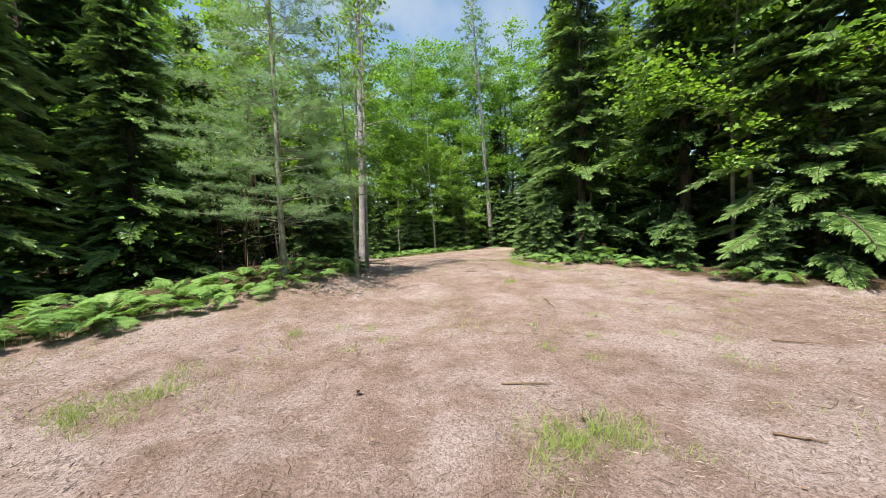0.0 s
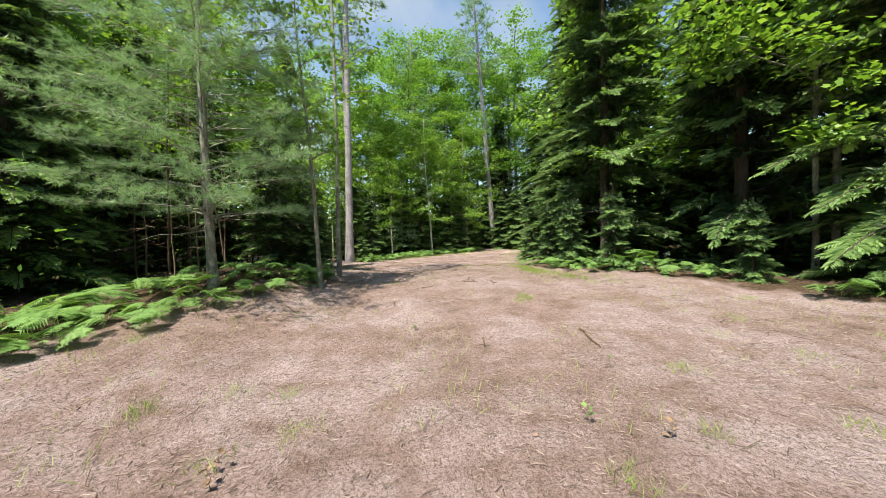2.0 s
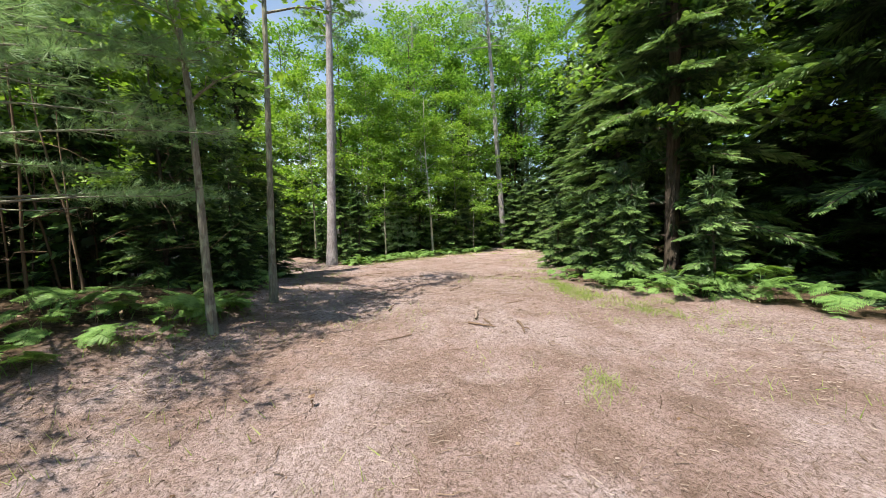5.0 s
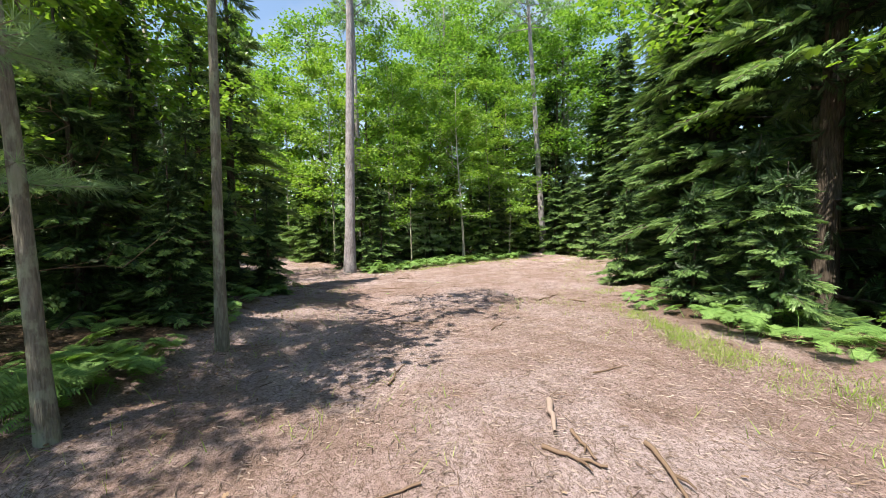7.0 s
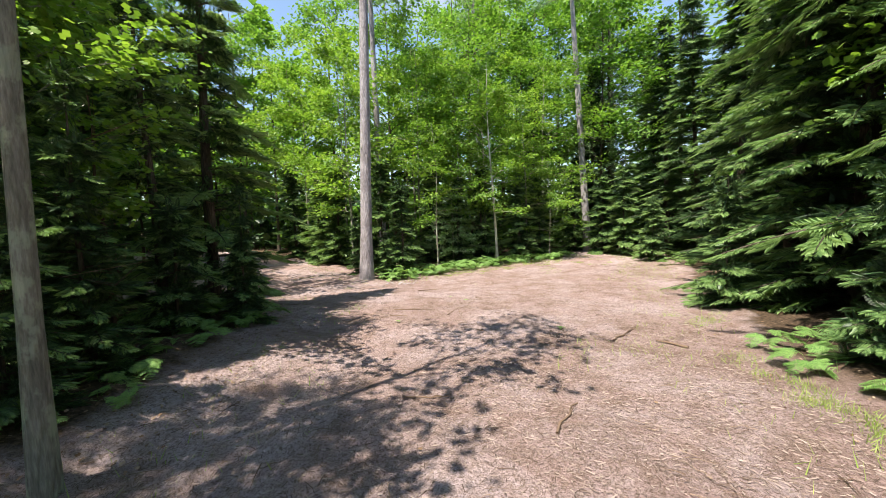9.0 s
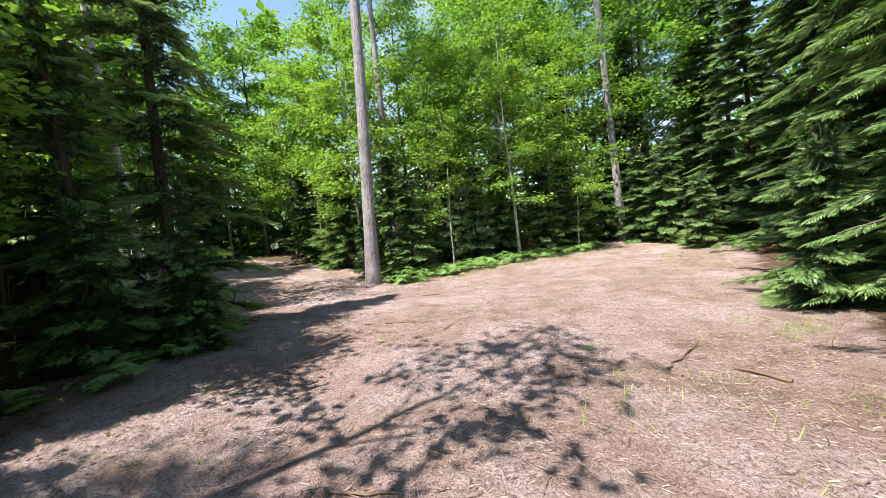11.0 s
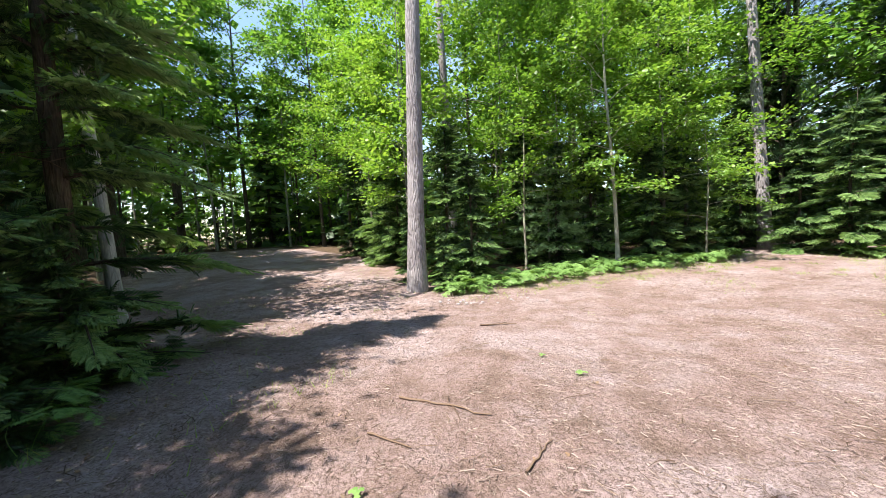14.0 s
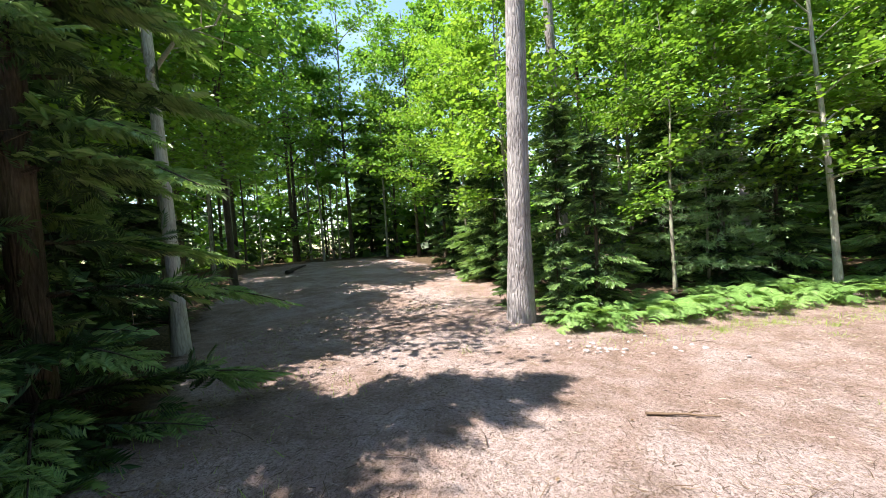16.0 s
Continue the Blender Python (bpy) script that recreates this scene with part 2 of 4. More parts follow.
LEFT = [(-9.5, -8), (-8.0, 0), (-6.3, 5.5), (-4.9, 7.6), (-3.8, 8.7), (-2.7, 10.1), (-2.1, 11.2), (-1.8, 12.4), (-1.4, 13.5), (-1.4, 14.8), (-1.95, 16.4), (-2.6, 18.0),
        (-4.0, 19.7), (-7.0, 20.6), (-11, 22.2), (-17, 25.6), (-22, 30)]
MID = [(-22, 33.5), (-17, 33.6), (-12, 31.0), (-7.6, 28.2), (-4.0, 24.9), (-3.2, 24.0), (-2.2, 24.6), (-0.6, 26.2), (1.2, 27.9),
       (3.2, 29.3), (5.0, 31.5), (7.4, 35)]
RIGHT = [(9.4, 34.5), (8.6, 31), (8.0, 27.5), (7.0, 25.0), (5.3, 21.4), (4.5, 19.0), (3.55, 16.6), (3.45, 15.0), (4.1, 13.5),
         (5.4, 12.0), (6.5, 9.6), (9.0, 6.5), (11, 0), (12, -8)]
TRACK = np.array(LEFT + MID + RIGHT, float)


def inside(px, py, poly=TRACK):
    px, py = np.asarray(px, float), np.asarray(py, float)
    hit = np.zeros(px.shape, bool)
    for (x0, y0), (x1, y1) in zip(poly, np.roll(poly, -1, axis=0)):
        c = ((y0 > py) != (y1 > py)) & (px < (x1 - x0) * (py - y0) / (y1 - y0 + 1e-12) + x0)
        hit ^= c
    return hit


def verge(px, py, poly=TRACK):
    """Distance to the edge of the trodden ground; negative on it."""
    px, py = np.asarray(px, float), np.asarray(py, float)
    best = np.full(px.shape, 1e9)
    for (x0, y0), (x1, y1) in zip(poly, np.roll(poly, -1, axis=0)):
        dx, dy = x1 - x0, y1 - y0
        s = np.clip(((px - x0) * dx + (py - y0) * dy) / (dx * dx + dy * dy), 0, 1)
        best = np.minimum(best, np.hypot(px - x0 - s * dx, py - y0 - s * dy))
    return np.where(inside(px, py, poly), -best, best)


def build_ground():
    near_x, near_y = np.arange(-14, 14.01, 0.16), np.arange(-2, 34.01, 0.16)
    far = np.concatenate([[16, 19, 23, 28, 35, 45, 60, 90, 150, 300, 700, 2000]])
    xs = np.concatenate([-far[::-1], near_x, far])
    ys = np.concatenate([-far[::-1] + 12, near_y, far + 20])
    gx, gy = np.meshgrid(xs, ys)
    z = height(gx, gy)
    d = verge(gx, gy)
    bumps = np.array([noise.noise((a * 2.3, b * 2.3, 0.0)) for a, b in zip(gx.ravel(), gy.ravel())]).reshape(gx.shape)
    z = z + 0.018 * bumps + 0.06 * step(0.0, 0.9, d) * (1 + bumps)
    n, k = gx.shape
    i, j = np.meshgrid(np.arange(n - 1), np.arange(k - 1), indexing="ij")
    f = np.stack([i * k + j, i * k + j + 1, (i + 1) * k + j + 1, (i + 1) * k + j], axis=-1).reshape(-1, 4)
    mass = Mass()
    mass.add(np.stack([gx, gy, z], axis=-1), f)
    me = mass.mesh("ground", [SOIL])
    a = me.attributes.new("woods", "FLOAT", "POINT")
    a.data.foreach_set("value", step(-0.5, 1.5, d).astype(np.float32).ravel())
    tagged(new("ground", me), "trodden pinkish sandy soil with needle litter, dark mould under trees", "ground", kind="structure")


build_ground()

# ---- trees ----
UP = np.array([0.0, 0.0, 1.0])
# small shapes: x along the leaf, y across it, z its upper side
COMB_FINE = [(0, -0.012, 0), (0, 0.012, 0), (1, 0, 0)]
COMB_FINE_F = [(0, 1, 2)]
for _n in range(9):
    _s = 0.04 + _n * 0.1
    _w = 0.30 * (1 - 0.55 * _s)
    for _side in (-1, 1):
        _b = len(COMB_FINE)
        COMB_FINE += [(_s, 0, 0), (_s + 0.095, 0, 0), (_s + 0.19, _side * _w, -0.03)]
        COMB_FINE_F.append((_b, _b + 1, _b + 2) if _side > 0 else (_b + 1, _b, _b + 2))
COMB_FINE = np.array(COMB_FINE)
# a flat spray of blunt needled fingers
SPRAY, SPRAY_F = [], []
for _i in range(13):
    _b, _side = len(SPRAY), (0 if _i == 12 else 1 - 2 * (_i % 2))
    _s = 0.6 if _i == 12 else 0.058 * _i
    _l = 0.42 if _i == 12 else 0.42 - 0.014 * abs(_i - 3)
    _dx, _dy = (0.74, 0.67 * _side) if _side else (1.0, 0.0)
    SPRAY += [(_s, 0, 0), (_s + _l * (0.55 * _dx + 0.105 * _dy), _l * (0.55 * _dy - 0.105 * _dx), 0.025),
              (_s + _l * _dx, _l * _dy, -0.05), (_s + _l * (0.55 * _dx - 0.105 * _dy), _l * (0.55 * _dy + 0.105 * _dx), 0.025)]
    SPRAY_F += [(_b, _b + 1, _b + 2), (_b, _b + 2, _b + 3)]
SPRAY = np.array(SPRAY)
COMB_ROUGH = np.array([(0, 0, 0), (0.3, -0.36, -0.04), (0.38, -0.12, 0), (0.72, -0.27, -0.03), (1, 0, 0), (0.72, 0.27, -0.03), (0.38, 0.12, 0), (0.3, 0.36, -0.04)])
COMB_ROUGH_F = [(0, 1, 2), (0, 2, 6), (0, 6, 7), (2, 3, 4), (2, 4, 6), (6, 4, 5)]
LEAF_FINE = np.array([(0, 0, 0), (0.22, -0.36, 0.03), (0.45, -0.2, 0.0), (0.72, -0.42, -0.05), (1.05, 0, -0.1), (0.72, 0.42, -0.05), (0.45, 0.2, 0.0), (0.22, 0.36, 0.03)])
LEAF_FINE_F = [(0, 1, 2), (0, 2, 6), (0, 6, 7), (2, 3, 4), (2, 4, 6), (6, 4, 5)]
LEAF_ROUGH = np.array([(0, 0, 0), (0.45, -0.42, 0.04), (1, 0, -0.06), (0.45, 0.42, 0.04)])
LEAF_ROUGH_F = [(0, 1, 2), (0, 2, 3)]


def trunk_line(h, lean, r, wob, n=9, flare=1.35):
    s = np.linspace(0, 1, n)
    ph = r.uniform(0, 6.28, 2)
    x = lean[0] * s * h + wob * np.sin(s * 7 + ph[0]) * s
    y = lean[1] * s * h + wob * np.sin(s * 6 + ph[1]) * s
    return np.stack([x, y, s * h - 0.15 * (s == 0)], axis=1)


def at_height(line, z):
    return np.stack([np.interp(z, line[:, 2], line[:, 0]), np.interp(z, line[:, 2], line[:, 1]), z], axis=-1)


def fir_meshes(seed, h, spread, low=0.15, fine=2, gap=0.46, thick=0.11, per=6, droop=0.08, twig=0.30, skip=0.16, thin=0.0, tip=0.0, hollow=0.0):
    """A dense fir: whorls of flat, layered boughs down to the ground; paler young growth at the tips, cut low down in
    place of shade and shifted by tip to lighten or darken a tree.
    """
    r = np.random.default_rng(seed)
    line = trunk_line(h, r.normal(0, 0.012, 2), r, 0.05)
    bark, crown = Mass(), Mass()
    tube(bark, line, thick * np.linspace(1.2, 0.12, len(line)), 8)
    shape, faces = ((LEAF_ROUGH, LEAF_ROUGH_F), (COMB_ROUGH, COMB_ROUGH_F), (SPRAY, SPRAY_F))[fine]
    A, U, O, M = [], [], [], []
    A2, U2, O2 = [], [], []
    z = low
    while z < h - 0.3:
        part_up = (z - low) / (h - low)
        reach = spread * (1 - part_up) ** 0.85 * (0.75 + 0.25 * min(1.0, part_up * 6 + 0.4)) + 0.12
        for b in range(per):
            if r.random() < skip + min(0.72, thin * part_up) + hollow * (0.6 < z < 2.5):
                continue
            ang = 2 * np.pi * (b + r.random() * 0.8) / per + z * 2.1
            L = reach * r.uniform(0.5, 1.16)
            z0 = z + r.uniform(-0.14, 0.14)
            out = np.array([np.cos(ang), np.sin(ang), 0])
            side = np.array([-out[1], out[0], 0])
            rise = 0.08 + 0.4 * part_up + r.normal(0, 0.07)
            s = np.linspace(0, 1, 6)
            bow = np.outer(s * L, out) + np.outer(L * (rise * s - (rise + droop) * s * s), UP)
            bow = bow + at_height(line, np.array(z0))
            tube(bark, bow, 0.022 * np.linspace(1, 0.15, 6) * (0.5 + L / 2), 3)
            n = max(4, int(L / (0.30, 0.13, 0.072)[fine]))
            for side_of in (-1, 1):
                q = np.linspace(0.16, 0.98, n) + r.uniform(-0.03, 0.03, n)
                base = np.stack([np.interp(q, s, bow[:, k]) for k in range(3)], axis=1)
                long = twig * (0.45 + 1.0 * np.sin(np.pi * np.clip(q, 0, 1) ** 0.8)) * r.uniform(0.45, 1.35, n) * (0.6 + 0.4 * L / max(spread, 0.1))
                a = out * 0.75 + side_of * side * r.uniform(0.3, 1.3, n)[:, None] + UP * (r.normal(-0.08, 0.14, n) - 0.75 * q ** 2)[:, None]
                a = a / np.linalg.norm(a, axis=1, keepdims=True) * long[:, None]
                # below 1.8 m fewer pale tips: the shade down there is put into colour
                A.append(a), O.append(base), M.append(np.full(n, 0) + (q > tip + (0.55 if z > 1.8 else 0.72) + r.normal(0, 0.12, n)))
                U.append(UP * 0.8 + out * 0.85 + r.normal(0, 0.3, (n, 3)))
                # a second row of shorter twigs, off the side twigs
                k = r.random(n) < (0.2, 0.45, 0.8)[fine]
                A.append((a * 0.55 + out * long[:, None] * 0.42)[k]), O.append((base + a * 0.5)[k])
                M.append((q > tip + (0.45 if z > 1.8 else 0.64) + r.normal(0, 0.12, n))[k]), U.append((UP * 0.8 + out * 0.9 + r.normal(0, 0.35, (n, 3)))[k])
            # older needles close to the trunk, added as shade fill so the core is dark
            k = (2, 7, 15)[fine]
            q = r.uniform(0.05, 0.62, k)
            inner = np.stack([np.interp(q, s, bow[:, c]) for c in range(3)], axis=1)
            O2.append(inner + r.normal(0, 0.08, (k, 3))), A2.append(out * 0.6 + r.normal(0, 0.6, (k, 3))), U2.append(r.normal(0, 1, (k, 3)))
            A.append((bow[-1:] - bow[-2:-1]) / (L / 5) * twig * 0.9), O.append(bow[-1:] - 0.03 * out), M.append(np.ones(1)), U.append(UP[None])
        z += gap * r.uniform(0.75, 1.2) * (1 - 0.35 * part_up)
    A, U, O, M = np.concatenate(A), np.concatenate(U), np.concatenate(O), np.concatenate(M).astype(int)
    F = frames_of(A, U) * np.linalg.norm(A, axis=1)[:, None, None]
    for kind in (0, 1):
        crown.scatter(shape, faces, F[M == kind], O[M == kind], kind)
    A2, U2, O2 = np.concatenate(A2), np.concatenate(U2), np.concatenate(O2)
    crown.scatter(*((SPRAY, SPRAY_F) if fine == 2 else (COMB_ROUGH, COMB_ROUGH_F)), frames_of(A2, U2) * (0.26 if fine == 2 else 0.36), O2, 0)
    return bark.mesh("trunk", [BARK_DARK]), crown.mesh("crown", [FIR, FIR_TIP], False)


def leafy_meshes(seed, h, bare, spread, leaves, size, leaf_mat, bark_mat, thick=0.06, limbs=14, fine=False, lean=(0, 0), wob=0.08, flat=0.35, top_heavy=0.5, forks=5, sides=5):
    """A broadleaved tree: wobbling trunk, rising limbs that fork, leaves in layered sprays."""
    r = np.random.default_rng(seed)
    line = trunk_line(h, np.array(lean) + r.normal(0, 0.01, 2), r, wob, 12)
    bark, crown = Mass(), Mass()
    rad = thick * np.linspace(1, 0.15, len(line))
    rad[0] *= 1.35
    tube(bark, line, rad, 9)
    tips, dirs = [], []
    for i in range(limbs):
        q = (i + r.random()) / limbs
        z0 = bare + (h - bare) * q * 0.97
        L = spread * (0.45 + 0.55 * np.sin(np.pi * (0.12 + 0.85 * q ** top_heavy))) * r.uniform(0.6, 1.15)
        ang = i * 2.4 + r.normal(0, 0.4)
        out = np.array([np.cos(ang), np.sin(ang), 0])
        rise = r.uniform(0.25, 0.75) + 0.3 * q
        s = np.linspace(0, 1, 6)
        p = at_height(line, np.array(z0)) + np.outer(s * L, out) + np.outer(L * (rise * s - 0.3 * s * s), UP) + r.normal(0, 0.03 * L, (6, 3)) * s[:, None]
        tube(bark, p, thick * 0.38 * (1 - 0.7 * q) * np.linspace(1, 0.15, 6), sides)
        for k in range(forks):
            u = r.uniform(0.25, 1.0)
            b0 = np.array([np.interp(u, s, p[:, c]) for c in range(3)])
            d = out * r.uniform(0.2, 1) + np.array([-out[1], out[0], 0]) * r.normal(0, 0.8) + UP * r.normal(0.12, 0.25)
            d = d / np.linalg.norm(d) * L * r.uniform(0.25, 0.5)
            tube(bark, np.stack([b0, b0 + d * 0.5 + UP * 0.02, b0 + d]), thick * 0.12 * np.array([1, 0.6, 0.2]), 3)
            for w in np.linspace(0.25, 1.05, 4):
                tips.append(b0 + d * w), dirs.append(d)
    tips, dirs = np.array(tips), np.array(dirs)
    pick = r.integers(0, len(tips), leaves)
    off = r.normal(0, 1, (leaves, 3)) * np.array([0.17, 0.17, 0.17 * flat]) * spread * 0.62
    o = tips[pick] + off
    a = dirs[pick] / (np.linalg.norm(dirs[pick], axis=1, keepdims=True) + 1e-9) + r.normal(0, 0.75, (leaves, 3)) * np.array([1, 1, 0.45]) - UP * 0.25
    F = frames_of(a, UP + r.normal(0, 0.42, (leaves, 3))) * (size * r.uniform(0.6, 1.3, leaves))[:, None, None]
    crown.scatter(*((LEAF_FINE, LEAF_FINE_F) if fine else (LEAF_ROUGH, LEAF_ROUGH_F)), F, o)
    return bark.mesh("trunk", [bark_mat]), crown.mesh("crown", [leaf_mat], False)


def pine_meshes(seed, h, bare, spread, thick, bark_mat, tufts=1500, needle=0.13, needles=20, gap=0.55, per=5, width=0.035, wob=0.05, lean=(0, 0), droop=0.05):
    """A pine: whorled limbs with soft tufts of long needles at the twigs; dead stubs below the crown."""
    r = np.random.default_rng(seed)
    line = trunk_line(h, np.array(lean) + r.normal(0, 0.006, 2), r, wob, 14)
    bark, crown = Mass(), Mass()
    rad = thick * np.linspace(1, 0.2, len(line)) ** 0.8
    rad[0] *= 1.3
    tube(bark, line, rad, 12)
    O, A = [], []
    z = bare
    while z < h - 0.2:
        q = (z - bare) / (h - bare)
        for b in range(per):
            ang = 2 * np.pi * (b + r.random() * 0.7) / per + z
            L = spread * (1 - q) ** 0.75 * r.uniform(0.6, 1.1) + 0.25
            out = np.array([np.cos(ang), np.sin(ang), 0])
            s = np.linspace(0, 1, 7)
            p = at_height(line, np.array(z + r.uniform(-0.1, 0.1))) + np.outer(s * L, out) + np.outer(L * (0.3 * s - droop * s - 0.12 * s * s), UP)
            tube(bark, p, thick * 0.19 * (1 - 0.6 * q) * np.linspace(1, 0.15, 7), 5)
            n = max(6, int(L * 20))
            u = r.uniform(0.3, 1.02, n)
            base = np.stack([np.interp(u, s, p[:, c]) for c in range(3)], axis=1)
            d = out * 0.8 + np.array([-out[1], out[0], 0]) * r.normal(0, 0.75, n)[:, None] + UP * r.normal(0.12, 0.16, n)[:, None]
            w = r.uniform(0.08, 0.42, n) * (0.5 + 0.5 * L / spread)
            tipp = base + d * w[:, None]
            for i in range(0, n, 3):
                tube(bark, np.stack([base[i], tipp[i]]), np.array([0.006, 0.003]), 3)
            O += [tipp, base + d * (w * 0.55)[:, None]]
            A += [d, d]
        z += gap * r.uniform(0.8, 1.2) * (1 - 0.3 * q)
    zz = 0.9
    while zz < bare and bare < 4:
        ang = r.uniform(0, 6.28)
        L = r.uniform(0.4, 1.0) * spread * 0.5
        out = np.array([np.cos(ang), np.sin(ang), r.uniform(-0.15, 0.1)])
        p = at_height(line, np.array(zz)) + np.outer(np.linspace(0, L, 5), out) + r.normal(0, 0.03, (5, 3))
        tube(bark, p, 0.011 * np.linspace(1, 0.25, 5), 4)
        zz += r.uniform(0.1, 0.25)
    O, A = np.concatenate(O), np.concatenate(A)
    k = (O[:, 2] < 0.5 * h) | (r.random(len(O)) < 0.6) | (bare > 4)
    O, A = O[k], A[k]
    if len(O) > tufts:
        k = r.permutation(len(O))[:tufts]
        O, A = O[k], A[k]
    A = A / np.linalg.norm(A, axis=1, keepdims=True)
    o = np.repeat(O, needles, axis=0)
    a = np.repeat(A, needles, axis=0) * 0.75 + r.normal(0, 0.55, (len(o), 3))
    F = frames_of(a, UP + r.normal(0, 0.6, (len(o), 3))) * (needle * r.uniform(0.7, 1.2, len(o)))[:, None, None]
    crown.scatter([(0, -width / 2, 0), (0, width / 2, 0), (1, 0, 0)], [(0, 1, 2)], F, o)
    return bark.mesh("trunk", [bark_mat]), crown.mesh("crown", [PINE], False)


def plant_tree(name, meshes, x, y, label, category="tree", group="", turn=0.0, scale=1.0, sink=0.0):
    ob = thing(name, x, y, float(height(x, y)) - sink, label, category, group, turn)
    ob.scale = (scale, scale, scale)
    link_part("trunk", meshes[0], ob)
    link_part("crown", meshes[1], ob)
    return ob


FIR_A = fir_meshes(11, 12.0, 2.4, gap=0.46, per=8, skip=0.06, thin=0.2, tip=-0.2, droop=0.2, twig=0.27)
FIR_H = fir_meshes(19, 12.0, 2.35, gap=0.74, per=9, skip=0.12, thin=0.1, tip=-0.12, droop=0.2, twig=0.25, hollow=0.42)
FIR_N = fir_meshes(20, 10.0, 1.85, gap=0.44, per=6, skip=0.25, thin=0.5, tip=-0.25, droop=0.15, twig=0.25)
FIR_G = fir_meshes(18, 5.6, 1.25, gap=0.34, thick=0.05, twig=0.22, skip=0.15, thin=0.6)
FIR_C = fir_meshes(13, 11.5, 2.3, gap=0.5, per=6, tip=0.22, thin=0.15)
FIR_D = fir_meshes(14, 4.8, 1.25, gap=0.36, thick=0.05, twig=0.26, skip=0.34, tip=-0.4)
FIR_E = fir_meshes(15, 3.4, 0.95, fine=2, gap=0.36, per=5, thick=0.04, twig=0.24, tip=-0.3)
FIR_F = fir_meshes(16, 8.0, 1.5, low=0.7, fine=1, gap=0.36, thick=0.07, skip=0.2, twig=0.30, thin=0.6)
W_PINE = pine_meshes(21, 9.5, 1.3, 2.2, 0.08, BARK_GREY, tufts=11000, needle=0.125, needles=28, gap=0.34, per=6, width=0.03, droop=0.10)
W_PINE_SMALL = pine_meshes(23, 3.6, 0.6, 0.9, 0.035, BARK_GREY, tufts=900, needle=0.15, needles=20, gap=0.34, width=0.07)
BIG_PINE = pine_meshes(22, 21.0, 14.0, 2.2, 0.205, BARK_PINE, tufts=900, needle=0.24, needles=16, gap=0.7, width=0.09, wob=0.03, lean=(0.035, 0.05))
MAPLE_A = leafy_meshes(31, 8.5, 2.2, 2.1, 6500, 0.115, MAPLE, BARK_GREY, 0.055, 22, True)
MAPLE_B = leafy_meshes(32, 10.5, 3.0, 2.6, 7500, 0.13, MAPLE, BARK_GREY, 0.065, 24, False)
MAPLE_C = leafy_meshes(33, 5.0, 1.2, 1.4, 3600, 0.075, MAPLE, BARK_GREY, 0.035, 14, True)
OAK_A = leafy_meshes(34, 15.0, 5.0, 3.4, 7500, 0.17, OAK, BARK_DARK, 0.12, 24)
OAK_B = leafy_meshes(35, 13.0, 3.5, 3.0, 6500, 0.17, OAK, BARK_DARK, 0.10, 22)
OAK_FAR = leafy_meshes(36, 15.0, 0.6, 4.0, 1700, 0.50, OAK, BARK_DARK, 0.13, 18, forks=3, sides=3)
FIR_FAR = fir_meshes(17, 11.0, 2.2, fine=0, gap=0.75, per=5, twig=0.75)
BIRCH = leafy_meshes(37, 8.8, 2.1, 1.9, 5200, 0.11, MAPLE, BARK_WHITE, 0.065, 20, True, (-0.045, 0), 0.07)
EDGE_TREE = leafy_meshes(38, 6.6, 2.4, 1.05, 650, 0.105, MAPLE, BARK_GREY, 0.05, 18, True, (-0.04, -0.02), 0.05)
EDGE_TREE_STRAIGHT = leafy_meshes(40, 10.5, 4.2, 1.3, 800, 0.105, MAPLE, BARK_GREY, 0.055, 18, True, (0.035, 0.0), 0.04)
PALE_TREE = leafy_meshes(39, 12.0, 4.0, 2.0, 1800, 0.13, MAPLE, BARK_WHITE, 0.105, 18, False, (-0.07, 0.0), 0.05)

POLE_A = leafy_meshes(41, 15.0, 5.5, 2.0, 2600, 0.16, OAK, BARK_GREY, 0.085, 16, wob=0.12)
POLE_B = leafy_meshes(42, 14.0, 4.0, 1.8, 2600, 0.15, MAPLE, BARK_DARK, 0.075, 16, wob=0.15)

